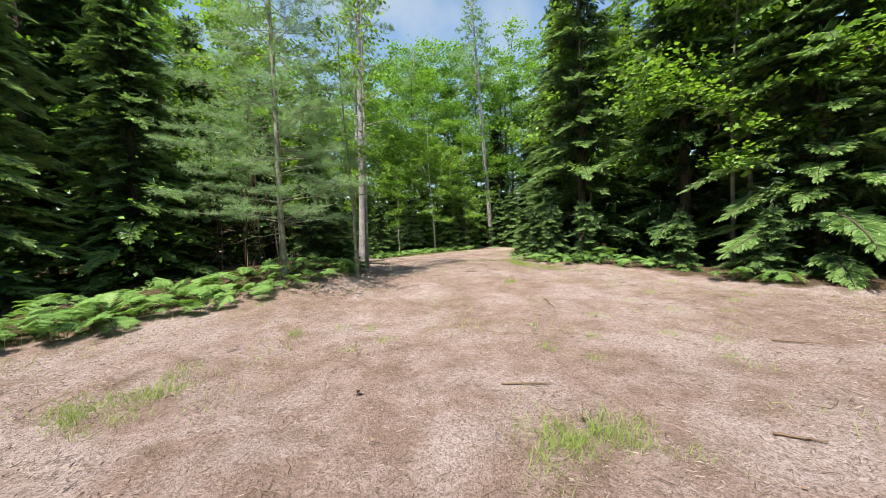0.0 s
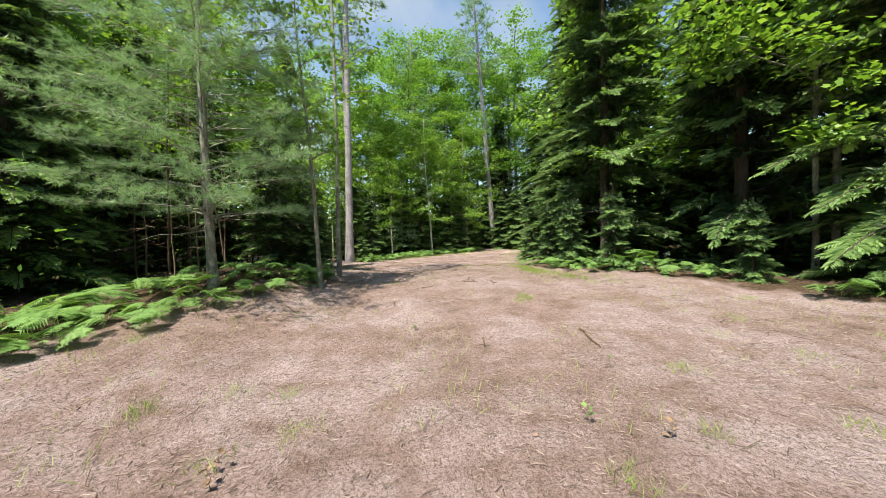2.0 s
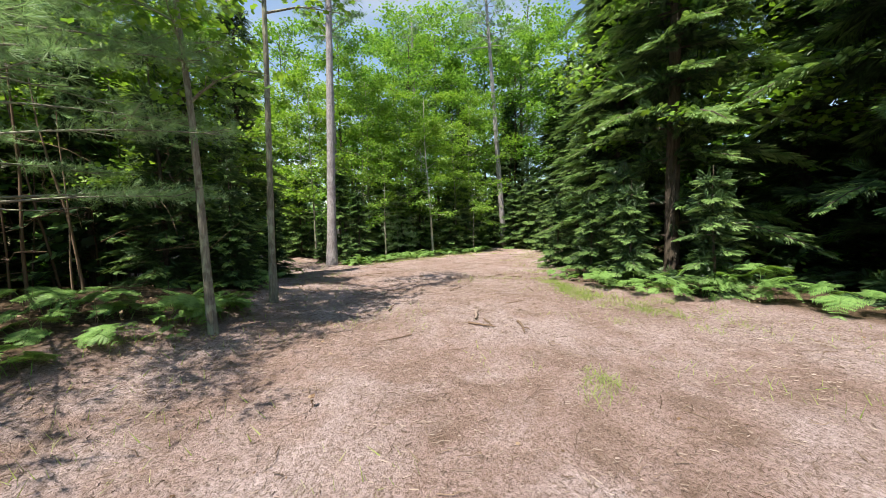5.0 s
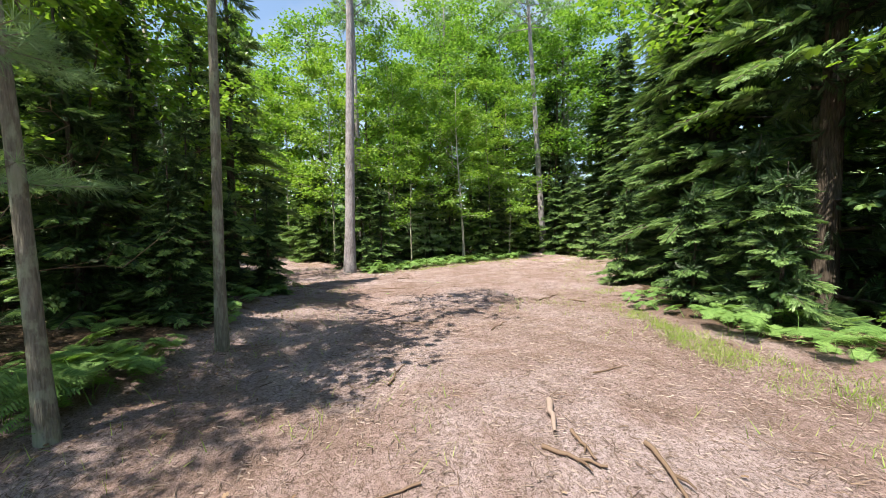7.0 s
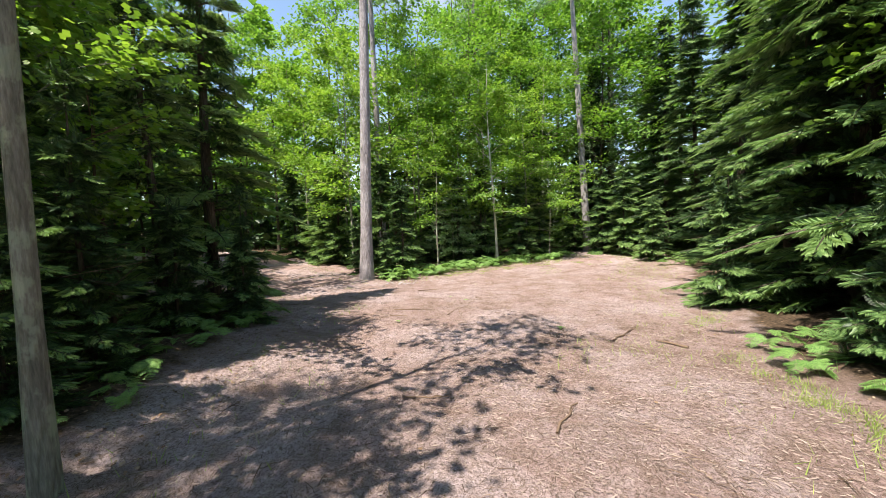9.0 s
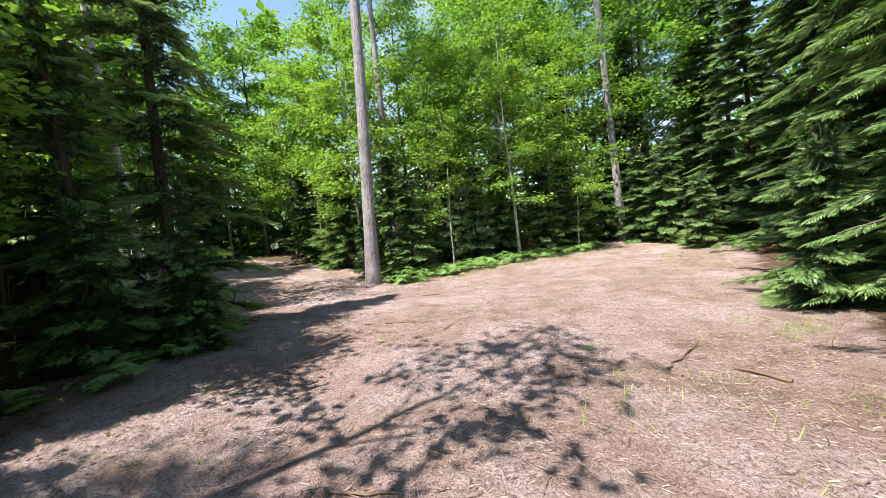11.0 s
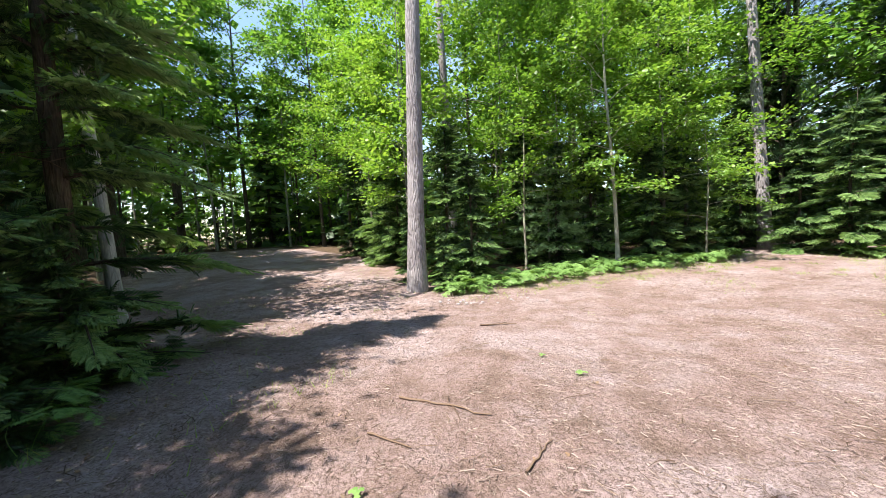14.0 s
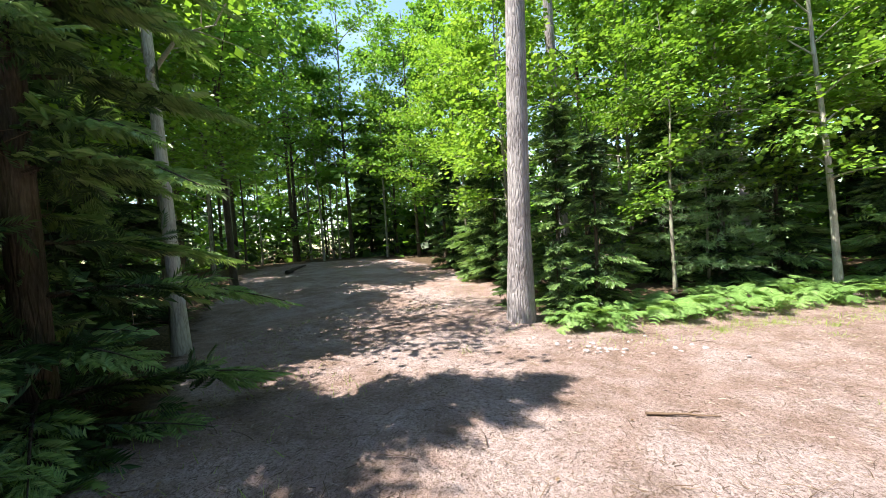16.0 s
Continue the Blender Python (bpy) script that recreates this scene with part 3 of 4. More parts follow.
# ---- the trees along the way ----
FIR_LABEL = "dense dark green fir with pale young tips, boughs to the ground"
for meshes, x, y, turn, scale in [
    (FIR_A, 9.9, 10.8, 10, 1.3), (FIR_H, 8.5, 13.4, 80, 1.3), (FIR_H, 6.4, 16.0, 150, 1.2), (FIR_A, 6.9, 19.0, 200, 1.1),
    (FIR_C, 7.4, 21.0, 20, 1.0), (FIR_C, 9.6, 25.8, 100, 1.0), (FIR_C, 10.2, 29.0, 190, 1.0), (FIR_C, 10.0, 16.5, 45, 1.1), (FIR_C, 10.8, 33.0, 145, 1.1), (FIR_C, 8.0, 37.5, 15, 1.1), (FIR_C, 4.0, 37.0, 75, 1.0), (FIR_C, 12.4, 37.5, 225, 1.2),
    (FIR_C, 11.5, 12.5, 245, 1.1), (FIR_C, 14.5, 10.5, 15, 1.3), (FIR_C, 12.8, 19.3, 70, 1.3), (FIR_C, 17.0, 21.5, 160, 1.4), (FIR_C, 15.0, 13.5, 200, 1.3), (FIR_C, 12.0, 5.6, 110, 1.0), (FIR_C, 12.5, 8.0, 300, 1.0), (FIR_C, 10.5, 20.5, 60, 1.1),
    (FIR_A, -6.6, 12.0, 60, 0.8), (FIR_A, -8.0, 9.8, 20, 0.85), (FIR_H, -7.4, 15.6, 300, 0.55), (FIR_C, -8.6, 13.4, 0, 0.9), (FIR_C, -7.4, 15.4, 120, 0.75), (FIR_C, -11.6, 11.6, 210, 1.1),
    (FIR_N, -4.2, 18.5, 270, 0.85), (FIR_N, -3.8, 17.1, 100, 0.55), (FIR_N, -3.5, 15.4, 200, 0.45), (FIR_C, -8.6, 17.4, 30, 0.8), (FIR_F, -5.3, 15.9, 10, 0.55), (FIR_C, -7.9, 19.0, 40, 0.6), (FIR_C, -10.4, 19.8, 130, 0.75), (FIR_F, -6.9, 18.6, 220, 0.8),
    (FIR_F, -4.6, 14.6, 70, 0.6), (FIR_C, -9.4, 12.2, 75, 0.95), (FIR_C, 13.0, 17.5, 5, 1.2), (FIR_C, 9.2, 22.8, 95, 1.1),
]:
    plant_tree("fir_tree", meshes, x, y, FIR_LABEL, "tree", "firs along the clearing", turn, scale)
for meshes, x, y, turn, scale in [
    (FIR_D, -2.2, 25.2, 0, 0.75), (FIR_D, -0.4, 28.6, 60, 0.85), (FIR_D, 0.7, 29.6, 130, 1.0), (FIR_D, 2.5, 29.7, 200, 0.9),
    (FIR_D, 3.6, 30.6, 260, 0.9), (FIR_D, -1.6, 29.4, 20, 1.1), (FIR_D, -3.4, 26.6, 90, 1.0), (FIR_D, -5.8, 27.9, 150, 1.0),
    (FIR_D, -7.2, 29.3, 220, 1.1), (FIR_D, -9.5, 30.6, 280, 1.1), (FIR_E, -3.9, 25.2, 0, 0.6), (FIR_E, -2.6, 24.3, 0, 0.42),
    (FIR_E, 7.6, 27.6, 40, 0.8), (FIR_E, 4.75, 14.9, 90, 0.6), (FIR_E, 4.7, 16.3, 20, 0.6), (FIR_E, 5.3, 13.6, 250, 0.6), (FIR_E, 5.0, 15.6, 140, 0.75), (FIR_G, -2.7, 15.3, 40, 0.5), (FIR_G, -3.3, 14.4, 260, 0.75), (FIR_G, -2.35, 14.5, 120, 0.4), (FIR_G, -2.9, 17.6, 60, 0.4), (FIR_E, 5.1, 19.3, 60, 0.7), (FIR_E, 7.6, 10.0, 30, 0.5), (FIR_E, 6.9, 11.6, 200, 0.5), (FIR_E, -3.2, 16.7, 100, 0.55), (FIR_E, -3.3, 18.1, 100, 0.42), (FIR_D, 6.9, 31.6, 30, 0.9), (FIR_D, 7.7, 30.8, 90, 1.0), (FIR_D, 6.0, 33.4, 150, 1.0), (FIR_E, -6.8, 28.6, 40, 0.9),
]:
    plant_tree("young_fir", meshes, x, y, "young fir with flat pale green boughs among the ferns", "tree", "young firs under the maples", turn, scale)

plant_tree("white_pine", W_PINE, -3.15, 11.65, "soft blue-green white pine with long feathery needles", "tree", turn=40)
plant_tree("white_pine", W_PINE, 9.6, 38.0, "tall soft white pine behind the firs", "tree", turn=100, scale=1.7)
plant_tree("white_pine", W_PINE_SMALL, -0.6, 28.4, "small feathery white pine in the undergrowth", "tree", turn=200)
plant_tree("red_pine", BIG_PINE, -3.2, 24.0, "tall pine with bare grey-pink scaly trunk at the fork", "tree", "tall pines")
plant_tree("red_pine", BIG_PINE, 6.6, 33.0, "tall pine with bare grey trunk behind firs", "tree", "tall pines", 120)
plant_tree("red_pine", BIG_PINE, -3.9, 28.5, "tall pine with bare grey trunk behind maples", "tree", "tall pines", 220, 0.85)
plant_tree("red_pine", BIG_PINE, 0.6, 38.5, "tall pine with open crown against the sky", "tree", "tall pines", 40, 0.95)
plant_tree("birch", BIRCH, 1.38, 28.3, "slender tree with pale whitish lower trunk and bright leaves", "tree")
plant_tree("maple_sapling", EDGE_TREE, -1.6, 12.65, "slender grey sapling with bright leaves at the verge", "tree", "saplings at the verge")
plant_tree("maple_sapling", EDGE_TREE_STRAIGHT, -1.55, 14.15, "slender grey sapling wrapped in twigs at the verge", "tree", "saplings at the verge", 25)
plant_tree("pale_tree", PALE_TREE, -6.7, 19.95, "pale grey leaning trunk beside the side track", "tree")
for meshes, x, y, turn, scale in [
    (MAPLE_A, -0.3, 29.0, 0, 1.0), (MAPLE_A, 2.9, 30.2, 70, 0.9), (MAPLE_C, -1.17, 27.3, 140, 1.2), (MAPLE_A, -6.2, 16.2, 200, 0.9),
    (MAPLE_B, -2.4, 30.0, 20, 1.0), (MAPLE_B, 0.9, 32.0, 90, 1.0), (MAPLE_A, -4.6, 26.4, 160, 1.0), (MAPLE_B, -6.2, 29.8, 230, 1.0),
    (MAPLE_B, 4.2, 33.2, 280, 1.0), (MAPLE_A, -8.6, 30.4, 310, 1.1), (MAPLE_B, -9.6, 18.9, 50, 0.9), (MAPLE_A, -7.8, 18.6, 110, 0.9),
    (MAPLE_A, 7.4, 17.2, 10, 1.2), (MAPLE_B, 9.2, 12.0, 150, 1.15), (MAPLE_B, 11.0, 14.5, 190, 1.2), (MAPLE_B, 12.0, 10.0, 60, 1.2), (MAPLE_B, -3.0, 31.8, 10, 1.1), (MAPLE_B, -10.4, 32.4, 80, 1.1), (MAPLE_A, -11.0, 20.8, 130, 1.1), (MAPLE_B, -14.5, 23.0, 210, 1.0),
    (MAPLE_A, -3.6, 15.5, 20, 0.64), (MAPLE_A, 8.6, 11.9, 200, 1.1), (MAPLE_B, -5.2, 15.0, 80, 0.85),
    (MAPLE_C, 3.9, 29.6, 60, 0.9), (MAPLE_C, -4.9, 15.6, 40, 1.0),
]:
    plant_tree("maple_tree", meshes, x, y, "young maple with bright yellow-green leaves in layers", "tree", "maples round the clearing", turn, scale)
for meshes, x, y, turn, scale in [
    (OAK_A, -4.5, 33.0, 0, 1.0), (OAK_A, 0.0, 36.5, 60, 1.1), (OAK_B, 3.5, 38.0, 130, 1.1), (OAK_A, -9.0, 35.0, 190, 1.1), (OAK_B, -13.0, 34.5, 250, 1.0),
    (OAK_A, -12.4, 18.0, 300, 0.9), (OAK_B, -14.0, 21.0, 20, 1.0), (OAK_A, -18.0, 23.0, 70, 1.0), (OAK_B, -17.0, 37.5, 140, 1.0), (OAK_A, 12.0, 34.0, 200, 1.1),
    (OAK_B, 13.5, 24.0, 260, 1.0), (OAK_A, 9.5, 38.0, 310, 1.1), (OAK_B, -11.5, 15.0, 15, 1.0), (OAK_A, -23.0, 27.0, 75, 1.0), (OAK_B, -24.0, 41.0, 145, 1.0), (OAK_A, 2.4, 41.0, 0, 1.35), (OAK_B, 5.6, 43.0, 40, 1.45), (OAK_A, -1.6, 42.0, 80, 1.35), (OAK_B, 8.4, 36.5, 170, 1.2), (OAK_A, 14.0, 13.0, 0, 1.1), (OAK_B, 15.0, 18.0, 50, 1.1), (OAK_A, -14.5, 13.0, 90, 1.1), (OAK_A, -24.5, 31.5, 10, 1.3), (OAK_A, -22.5, 35.0, 50, 1.3), (OAK_B, -16.0, 35.5, 100, 1.25), (OAK_B, -14.5, 23.6, 160, 1.2), (OAK_A, 4.2, 48.0, 30, 1.6), (OAK_B, 8.0, 47.0, 110, 1.7), (OAK_A, -0.6, 50.0, 210, 1.6), (OAK_B, -5.0, 47.0, 320, 1.6), (OAK_A, 12.0, 45.0, 70, 1.6), (OAK_B, -19.5, 24.6, 260, 1.2),
]:
    plant_tree("woodland_tree", meshes, x, y, "tall broadleaved woodland tree with mid-green leaves", "tree", "woodland trees", turn, scale)

# ---- the woods beyond ----
def far_woods():
    r = np.random.default_rng(91)
    put = 0
    spots = []
    while put < 125:
        x, y = r.uniform(-52, 46), r.uniform(-20, 72)
        d = float(verge(np.array(x), np.array(y)))
        near = math.hypot(x, y - 16)
        if d < 2.2 or near < 16.5 or any(math.hypot(x - a, y - b) < 2.6 for a, b in spots):
            continue
        spots.append((x, y))
        fir = r.random() < 0.28
        plant_tree("far_fir" if fir else "far_tree", FIR_FAR if fir else OAK_FAR, x, y,
                   "distant dark fir in the woods" if fir else "distant broadleaved tree in the woods", "tree", "woods beyond", r.uniform(0, 360), r.uniform(0.8, 1.25))
        put += 1


far_woods()


# ---- undergrowth and ferns ----
def undergrowth():
    """Leafy scrub and low boughs between the trees, in loose clumps."""
    r = np.random.default_rng(55)
    m = Mass()
    xs, ys = r.uniform(-34, 26, 8000), r.uniform(-6, 52, 8000)
    d = verge(xs, ys)
    keep = (d > 2.6) & (r.random(len(xs)) < np.clip(1.2 - d / 22, 0.15, 1))
    xs, ys, d = xs[keep][:1900], ys[keep][:1900], d[keep][:1900]
    for x, y, dd in zip(xs, ys, d):
        n = int(r.uniform(35, 75))
        hgt = r.uniform(0.5, 1.0 + min(dd, 4) * 0.55)
        o = r.normal(0, 1, (n, 3)) * np.array([0.42, 0.42, hgt * 0.33]) + np.array([x, y, float(height(x, y)) + hgt * 0.62])
        o[:, 2] = np.maximum(o[:, 2], height(o[:, 0], o[:, 1]) + 0.04)
        a = r.normal(0, 1, (n, 3)) * np.array([1, 1, 0.35])
        F = frames_of(a, UP + r.normal(0, 0.4, (n, 3))) * (r.uniform(0.06, 0.13, n) * (1 + dd * 0.06))[:, None, None]
        if r.random() < 0.6:
            m.scatter(COMB_ROUGH, COMB_ROUGH_F, F[::2] * 1.7, o[::2], 1)
        else:
            m.scatter(LEAF_ROUGH, LEAF_ROUGH_F, F, o, 0)
    tagged(new("undergrowth", m.mesh("undergrowth", [OAK, FIR], False)), "shaded leafy scrub between the trees", "undergrowth", kind="stuff")


undergrowth()


def far_thicket():
    """Leafy edge of the denser woods, further off on all sides."""
    r = np.random.default_rng(57)
    m = Mass()
    for i in range(2600):
        ang, rad = r.uniform(0, 6.283), r.uniform(20, 46)
        if 2.35 < ang < 3.1 and r.random() < 0.5:
            continue
        x, y = rad * math.cos(ang) - 2, 18 + rad * math.sin(ang)
        if verge(np.array(x), np.array(y)) < 3.0:
            continue
        n = 36
        hgt = r.uniform(1.0, 4.0 + max(0.0, rad - 24) * 0.4)
        o = r.normal(0, 1, (n, 3)) * np.array([0.9, 0.9, hgt * 0.35]) + np.array([x, y, float(height(x, y)) + hgt * 0.6])
        o[:, 2] = np.maximum(o[:, 2], height(o[:, 0], o[:, 1]) + 0.06)
        a = r.normal(0, 1, (n, 3)) * np.array([1, 1, 0.5])
        m.scatter(LEAF_ROUGH, LEAF_ROUGH_F, frames_of(a, UP + r.normal(0, 0.6, (n, 3))) * r.uniform(0.4, 0.8, n)[:, None, None], o, int(r.random() < 0.5))
    tagged(new("far_thicket", m.mesh("far_thicket", [OAK, FIR], False)), "dense leafy thicket of the woods beyond", "thicket", kind="stuff")


far_thicket()


def tall_poles():
    """Slim straight forest trees with high crowns, where the side track runs out."""
    r = np.random.default_rng(58)
    spots = []
    while len(spots) < 60:
        ang, rad = r.uniform(2.3, 3.12), r.uniform(17, 46)
        x, y = rad * math.cos(ang) - 2, 18 + rad * math.sin(ang)
        if verge(np.array(x), np.array(y)) < 0.5 or any(math.hypot(x - a, y - b) < 1.3 for a, b in spots):
            continue
        spots.append((x, y))
        plant_tree("slim_tree", (POLE_A, POLE_B)[len(spots) % 2], x, y, "slim straight grey trunk with a high light crown", "tree", "slim trees past the side track", r.uniform(0, 360), r.uniform(0.8, 1.2))


tall_poles()


def dead_boughs():
    """Bare grey twigs and thin dead stems in the shade under the firs."""
    r = np.random.default_rng(56)
    m = Mass()
    for _ in range(420):
        if r.random() < 0.6:
            x, y = r.uniform(-8, -2.6), r.uniform(12.5, 19)
        else:
            x, y = r.uniform(-9, 5), r.uniform(26, 33)
        if verge(np.array(x), np.array(y)) < 1.3:
            continue
        z = float(height(x, y))
        if r.random() < 0.25:
            h = r.uniform(1.5, 4.5)
            p = np.array([x, y, z - 0.05]) + np.outer(np.linspace(0, h, 6), (r.normal(0, 0.07), r.normal(0, 0.07), 1)) + r.normal(0, 0.02, (6, 3))
            tube(m, p, r.uniform(0.012, 0.03) * np.linspace(1, 0.3, 6), 5)
        else:
            d = np.array([r.normal(), r.normal(), r.normal(0, 0.25)])
            L = r.uniform(0.4, 1.3)
            d *= L / np.linalg.norm(d)
            s = np.linspace(0, 1, 5)
            p = np.array([x, y, z + r.uniform(0.3, 2.2)]) + np.outer(s, d) + r.normal(0, 0.025, (5, 3)) - np.outer(s * s * 0.15 * L, UP)
            tube(m, p, 0.008 * np.linspace(1, 0.3, 5), 4)
            for k in range(3):
                e = d * 0.3 + r.normal(0, 0.14, 3)
                q = p[r.integers(1, 5)]
                tube(m, np.stack([q, q + e * 0.6, q + e]), np.array([0.005, 0.004, 0.002]), 3)
    tagged(new("dead_branches", m.mesh("dead_branches", [TWIGS])), "bare grey dead twigs in the shade under firs", "branches", kind="stuff")


dead_boughs()


def frond_mesh(seed, long=0.75, wide=0.3, pairs=10, fine=True):
    """One bracken frond: an upright stalk that bends over into a flat triangular blade of toothed leaflets."""
    r = np.random.default_rng(seed)
    m = Mass()
    s = np.linspace(0, 1, 10)
    rise = np.clip(s / 0.45, 0, 1)
    flat = np.clip((s - 0.38) / 0.62, 0, 1)
    spine = np.stack([long * (0.10 * rise ** 2 + 0.80 * flat), r.normal(0, 0.012, 10) * s, long * (0.58 * rise ** 0.9 + 0.10 * np.sin(flat * 2.4) - 0.34 * flat ** 2)], axis=1)
    tube(m, spine, 0.006 * np.linspace(1, 0.2, 10), 4)
    u = np.linspace(0.02, 0.97, pairs)
    q = 0.44 + 0.56 * u
    base = np.stack([np.interp(q, s, spine[:, k]) for k in range(3)], axis=1)
    size = wide * ((1 - u) ** 0.8 * 1.05 + 0.10) * r.uniform(0.85, 1.15, pairs)
    for side in (-1, 1):
        a = np.array([0.5, side, -0.28]) + r.normal(0, 0.16, (pairs, 3))
        F = frames_of(a, UP + r.normal(0, 0.16, (pairs, 3))) * (size * r.uniform(0.9, 1.1, pairs))[:, None, None]
        m.scatter(*((COMB_FINE * np.array([1, 1.25, 1]), COMB_FINE_F) if fine else (COMB_ROUGH, COMB_ROUGH_F)), F, base)
    return m.mesh("frond", [FERN], False)


FRONDS = [frond_mesh(61), frond_mesh(62, 0.85, 0.35, 11), frond_mesh(63, 0.6, 0.25, 9)]
FAR_FRONDS = [frond_mesh(64, 0.75, 0.28, 8), frond_mesh(65, 0.6, 0.24, 7)]


def fern(x, y, size, turn, n=6, label="bright green fern with flat toothed fronds on thin stalks", group="ferns at the verge", kinds=FRONDS):
    r = np.random.default_rng(int(abs(x * 131 + y * 977)))
    ob = thing("fern", x, y, float(height(x, y)) + 0.02, label, "fern", group, turn)
    for i in range(n):
        f = link_part("frond", kinds[int(r.integers(0, len(kinds)))], ob)
        f.matrix_basis = pose(r.normal(0, 0.09), r.normal(0, 0.09), 0, 0, 0, 360 * i / n + r.uniform(-35, 35)) @ pose(0, 0, 0, r.uniform(-24, 24), r.uniform(-22, 26), 0)
        k = size * r.uniform(0.8, 1.2)
        f.scale = (k * 0.9, k, k * r.uniform(0.65, 1.25))
    return ob


FERNS = [(-4.5, 9.7, 1.1), (-5.05, 8.9, 1.15), (-5.3, 9.6, 1.1), (-4.4, 10.4, 1.05), (-3.95, 9.7, 1.1), (-5.9, 9.2, 1.15), (-4.6, 8.7, 1.0), (-5.6, 8.2, 1.1), (-5.2, 7.9, 0.95), (-4.9, 8.25, 1.0), (-4.35, 8.4, 0.7), (-5.5, 8.7, 1.1), (-4.2, 8.95, 0.9), (-3.75, 9.15, 0.8), (-4.7, 9.2, 1.1), (-3.45, 9.6, 0.95),
         (-3.05, 9.95, 0.85), (-3.7, 10.2, 1.05), (-2.9, 10.5, 0.9), (-2.55, 10.9, 0.8), (-3.15, 11.0, 0.95), (-2.35, 11.35, 0.7), (-2.75, 11.85, 0.85),
         (-2.15, 12.0, 0.6), (-3.6, 11.5, 1.0), (-2.1, 12.6, 0.6), (-4.1, 10.8, 1.05), (-2.6, 12.5, 0.8), (-3.2, 12.5, 0.9), (-6.0, 8.0, 1.0),
         (-1.95, 13.1, 0.45), (-2.1, 13.5, 0.55), (-1.85, 13.9, 0.42), (-2.35, 13.2, 0.5), (-1.85, 12.3, 0.35), (-2.5, 12.6, 0.55), (-2.4, 14.5, 0.5), (-2.3, 15.2, 0.5), (-2.6, 15.8, 0.55), (-2.0, 14.9, 0.38), (-2.7, 14.0, 0.6),
         (-2.62, 17.5, 0.8), (-2.9, 17.9, 0.65), (-2.75, 17.1, 0.6), (-2.6, 16.4, 0.6), (-2.9, 16.8, 0.6),
         (6.0, 12.5, 1.1), (5.6, 13.1, 1.1), (5.2, 13.6, 1.0), (5.7, 14.0, 1.1), (4.9, 14.2, 0.7), (4.5, 14.2, 0.4), (6.4, 12.0, 0.8),
         (5.0, 19.6, 0.6), (4.1, 14.7, 0.7), (4.2, 15.5, 0.65), (4.0, 16.3, 0.6), (4.5, 13.8, 0.75), (4.4, 14.4, 0.7), (4.45, 15.1, 0.7), (4.9, 13.4, 0.8), (4.25, 17.0, 0.6), (-1.75, 13.0, 0.9), (-1.95, 12.75, 1.0), (-1.7, 13.4, 0.8), (-2.0, 13.3, 0.9), (7.0, 10.2, 0.8), (7.4, 9.6, 0.8)]
for i, (x, y, k) in enumerate(FERNS):
    fern(x, y, k * 0.64, i * 77 % 360, 6 + i % 2)


def fern_bank():
    r = np.random.default_rng(64)
    line = np.array([(-3.0, 24.6), (-2.0, 25.2), (-0.6, 26.6), (1.2, 28.3), (3.0, 29.6), (4.6, 31.2)])
    for i in range(150):
        u = r.uniform(0, 5)
        k = int(min(4, u))
        p = line[k] + (line[k + 1] - line[k]) * (u - k)
        out = r.uniform(-1.1, 0.45)
        fern(p[0] - 0.55 * out, p[1] + 0.75 * out, r.uniform(0.4, 0.66), r.uniform(0, 360), 5, "low fern in the sunny bank of ferns", "fern bank under the maples", FAR_FRONDS)
    for i in range(16):
        fern(r.uniform(7.4, 9.2), r.uniform(25.6, 31), r.uniform(0.5, 0.8), r.uniform(0, 360), 5, "low fern in front of the firs", "ferns at the verge", FAR_FRONDS)


fern_bank()


# ---- grass ----
def grass_tufts():
    r = np.random.default_rng(74)
    spots = []
    for cx, cy, sx, sy, n in [(0.95, 5.25, 0.2, 0.16, 13), (1.4, 5.35, 0.15, 0.12, 9), (-2.75, 6.2, 0.16, 0.2, 18), (-2.5, 6.7, 0.12, 0.2, 7), (2.3, 11.0, 0.12, 0.12, 4),
                              (3.45, 14.2, 0.16, 0.5, 34), (3.5, 15.6, 0.13, 0.5, 24), (3.9, 13.3, 0.25, 0.3, 14), (4.3, 12.6, 0.3, 0.3, 5), (-2.1, 12.3, 0.2, 0.3, 3), (-2.9, 11.2, 0.3, 0.4, 6),
                              (3.0, 28.2, 0.9, 0.7, 18), (5.0, 28.6, 0.9, 0.8, 14), (-0.9, 25.3, 0.8, 0.4, 26), (0.6, 26.7, 0.7, 0.4, 20), (1.9, 27.7, 0.7, 0.4, 16), (4.4, 18.8, 0.25, 0.5, 6), (4.9, 9.4, 0.9, 0.7, 9), (1.8, 7.0, 0.8, 0.6, 5),
                              (-1.6, 8.2, 1.0, 0.7, 8), (3.0, 6.5, 0.8, 0.6, 5)]:
        for _ in range(n):
            spots.append((r.normal(cx, sx), r.normal(cy, sy)))
    m = Mass()
    blade = np.array([(0, -0.03, 0), (0, 0.03, 0), (0.55, -0.02, 0.05), (0.55, 0.02, 0.05), (1, 0, 0.2)])
    for x, y in spots:
        n = int(r.uniform(40, 90))
        px, py = r.normal(x, 0.08, n), r.normal(y, 0.08, n)
        o = np.stack([px, py, height(px, py) - 0.005], axis=1)
        a = np.stack([r.normal(0, 0.5, n), r.normal(0, 0.5, n), np.ones(n)], axis=1)
        F = frames_of(a, r.normal(0, 1, (n, 3)) + 0.01) * (r.uniform(0.03, 0.10, n))[:, None, None]
        m.scatter(blade, [(0, 1, 3), (0, 3, 2), (2, 3, 4)], F, o)
    tagged(new("grass", m.mesh("grass", [GRASS], False)), "short yellow-green grass in patches on sandy soil", "grass", kind="stuff")


grass_tufts()


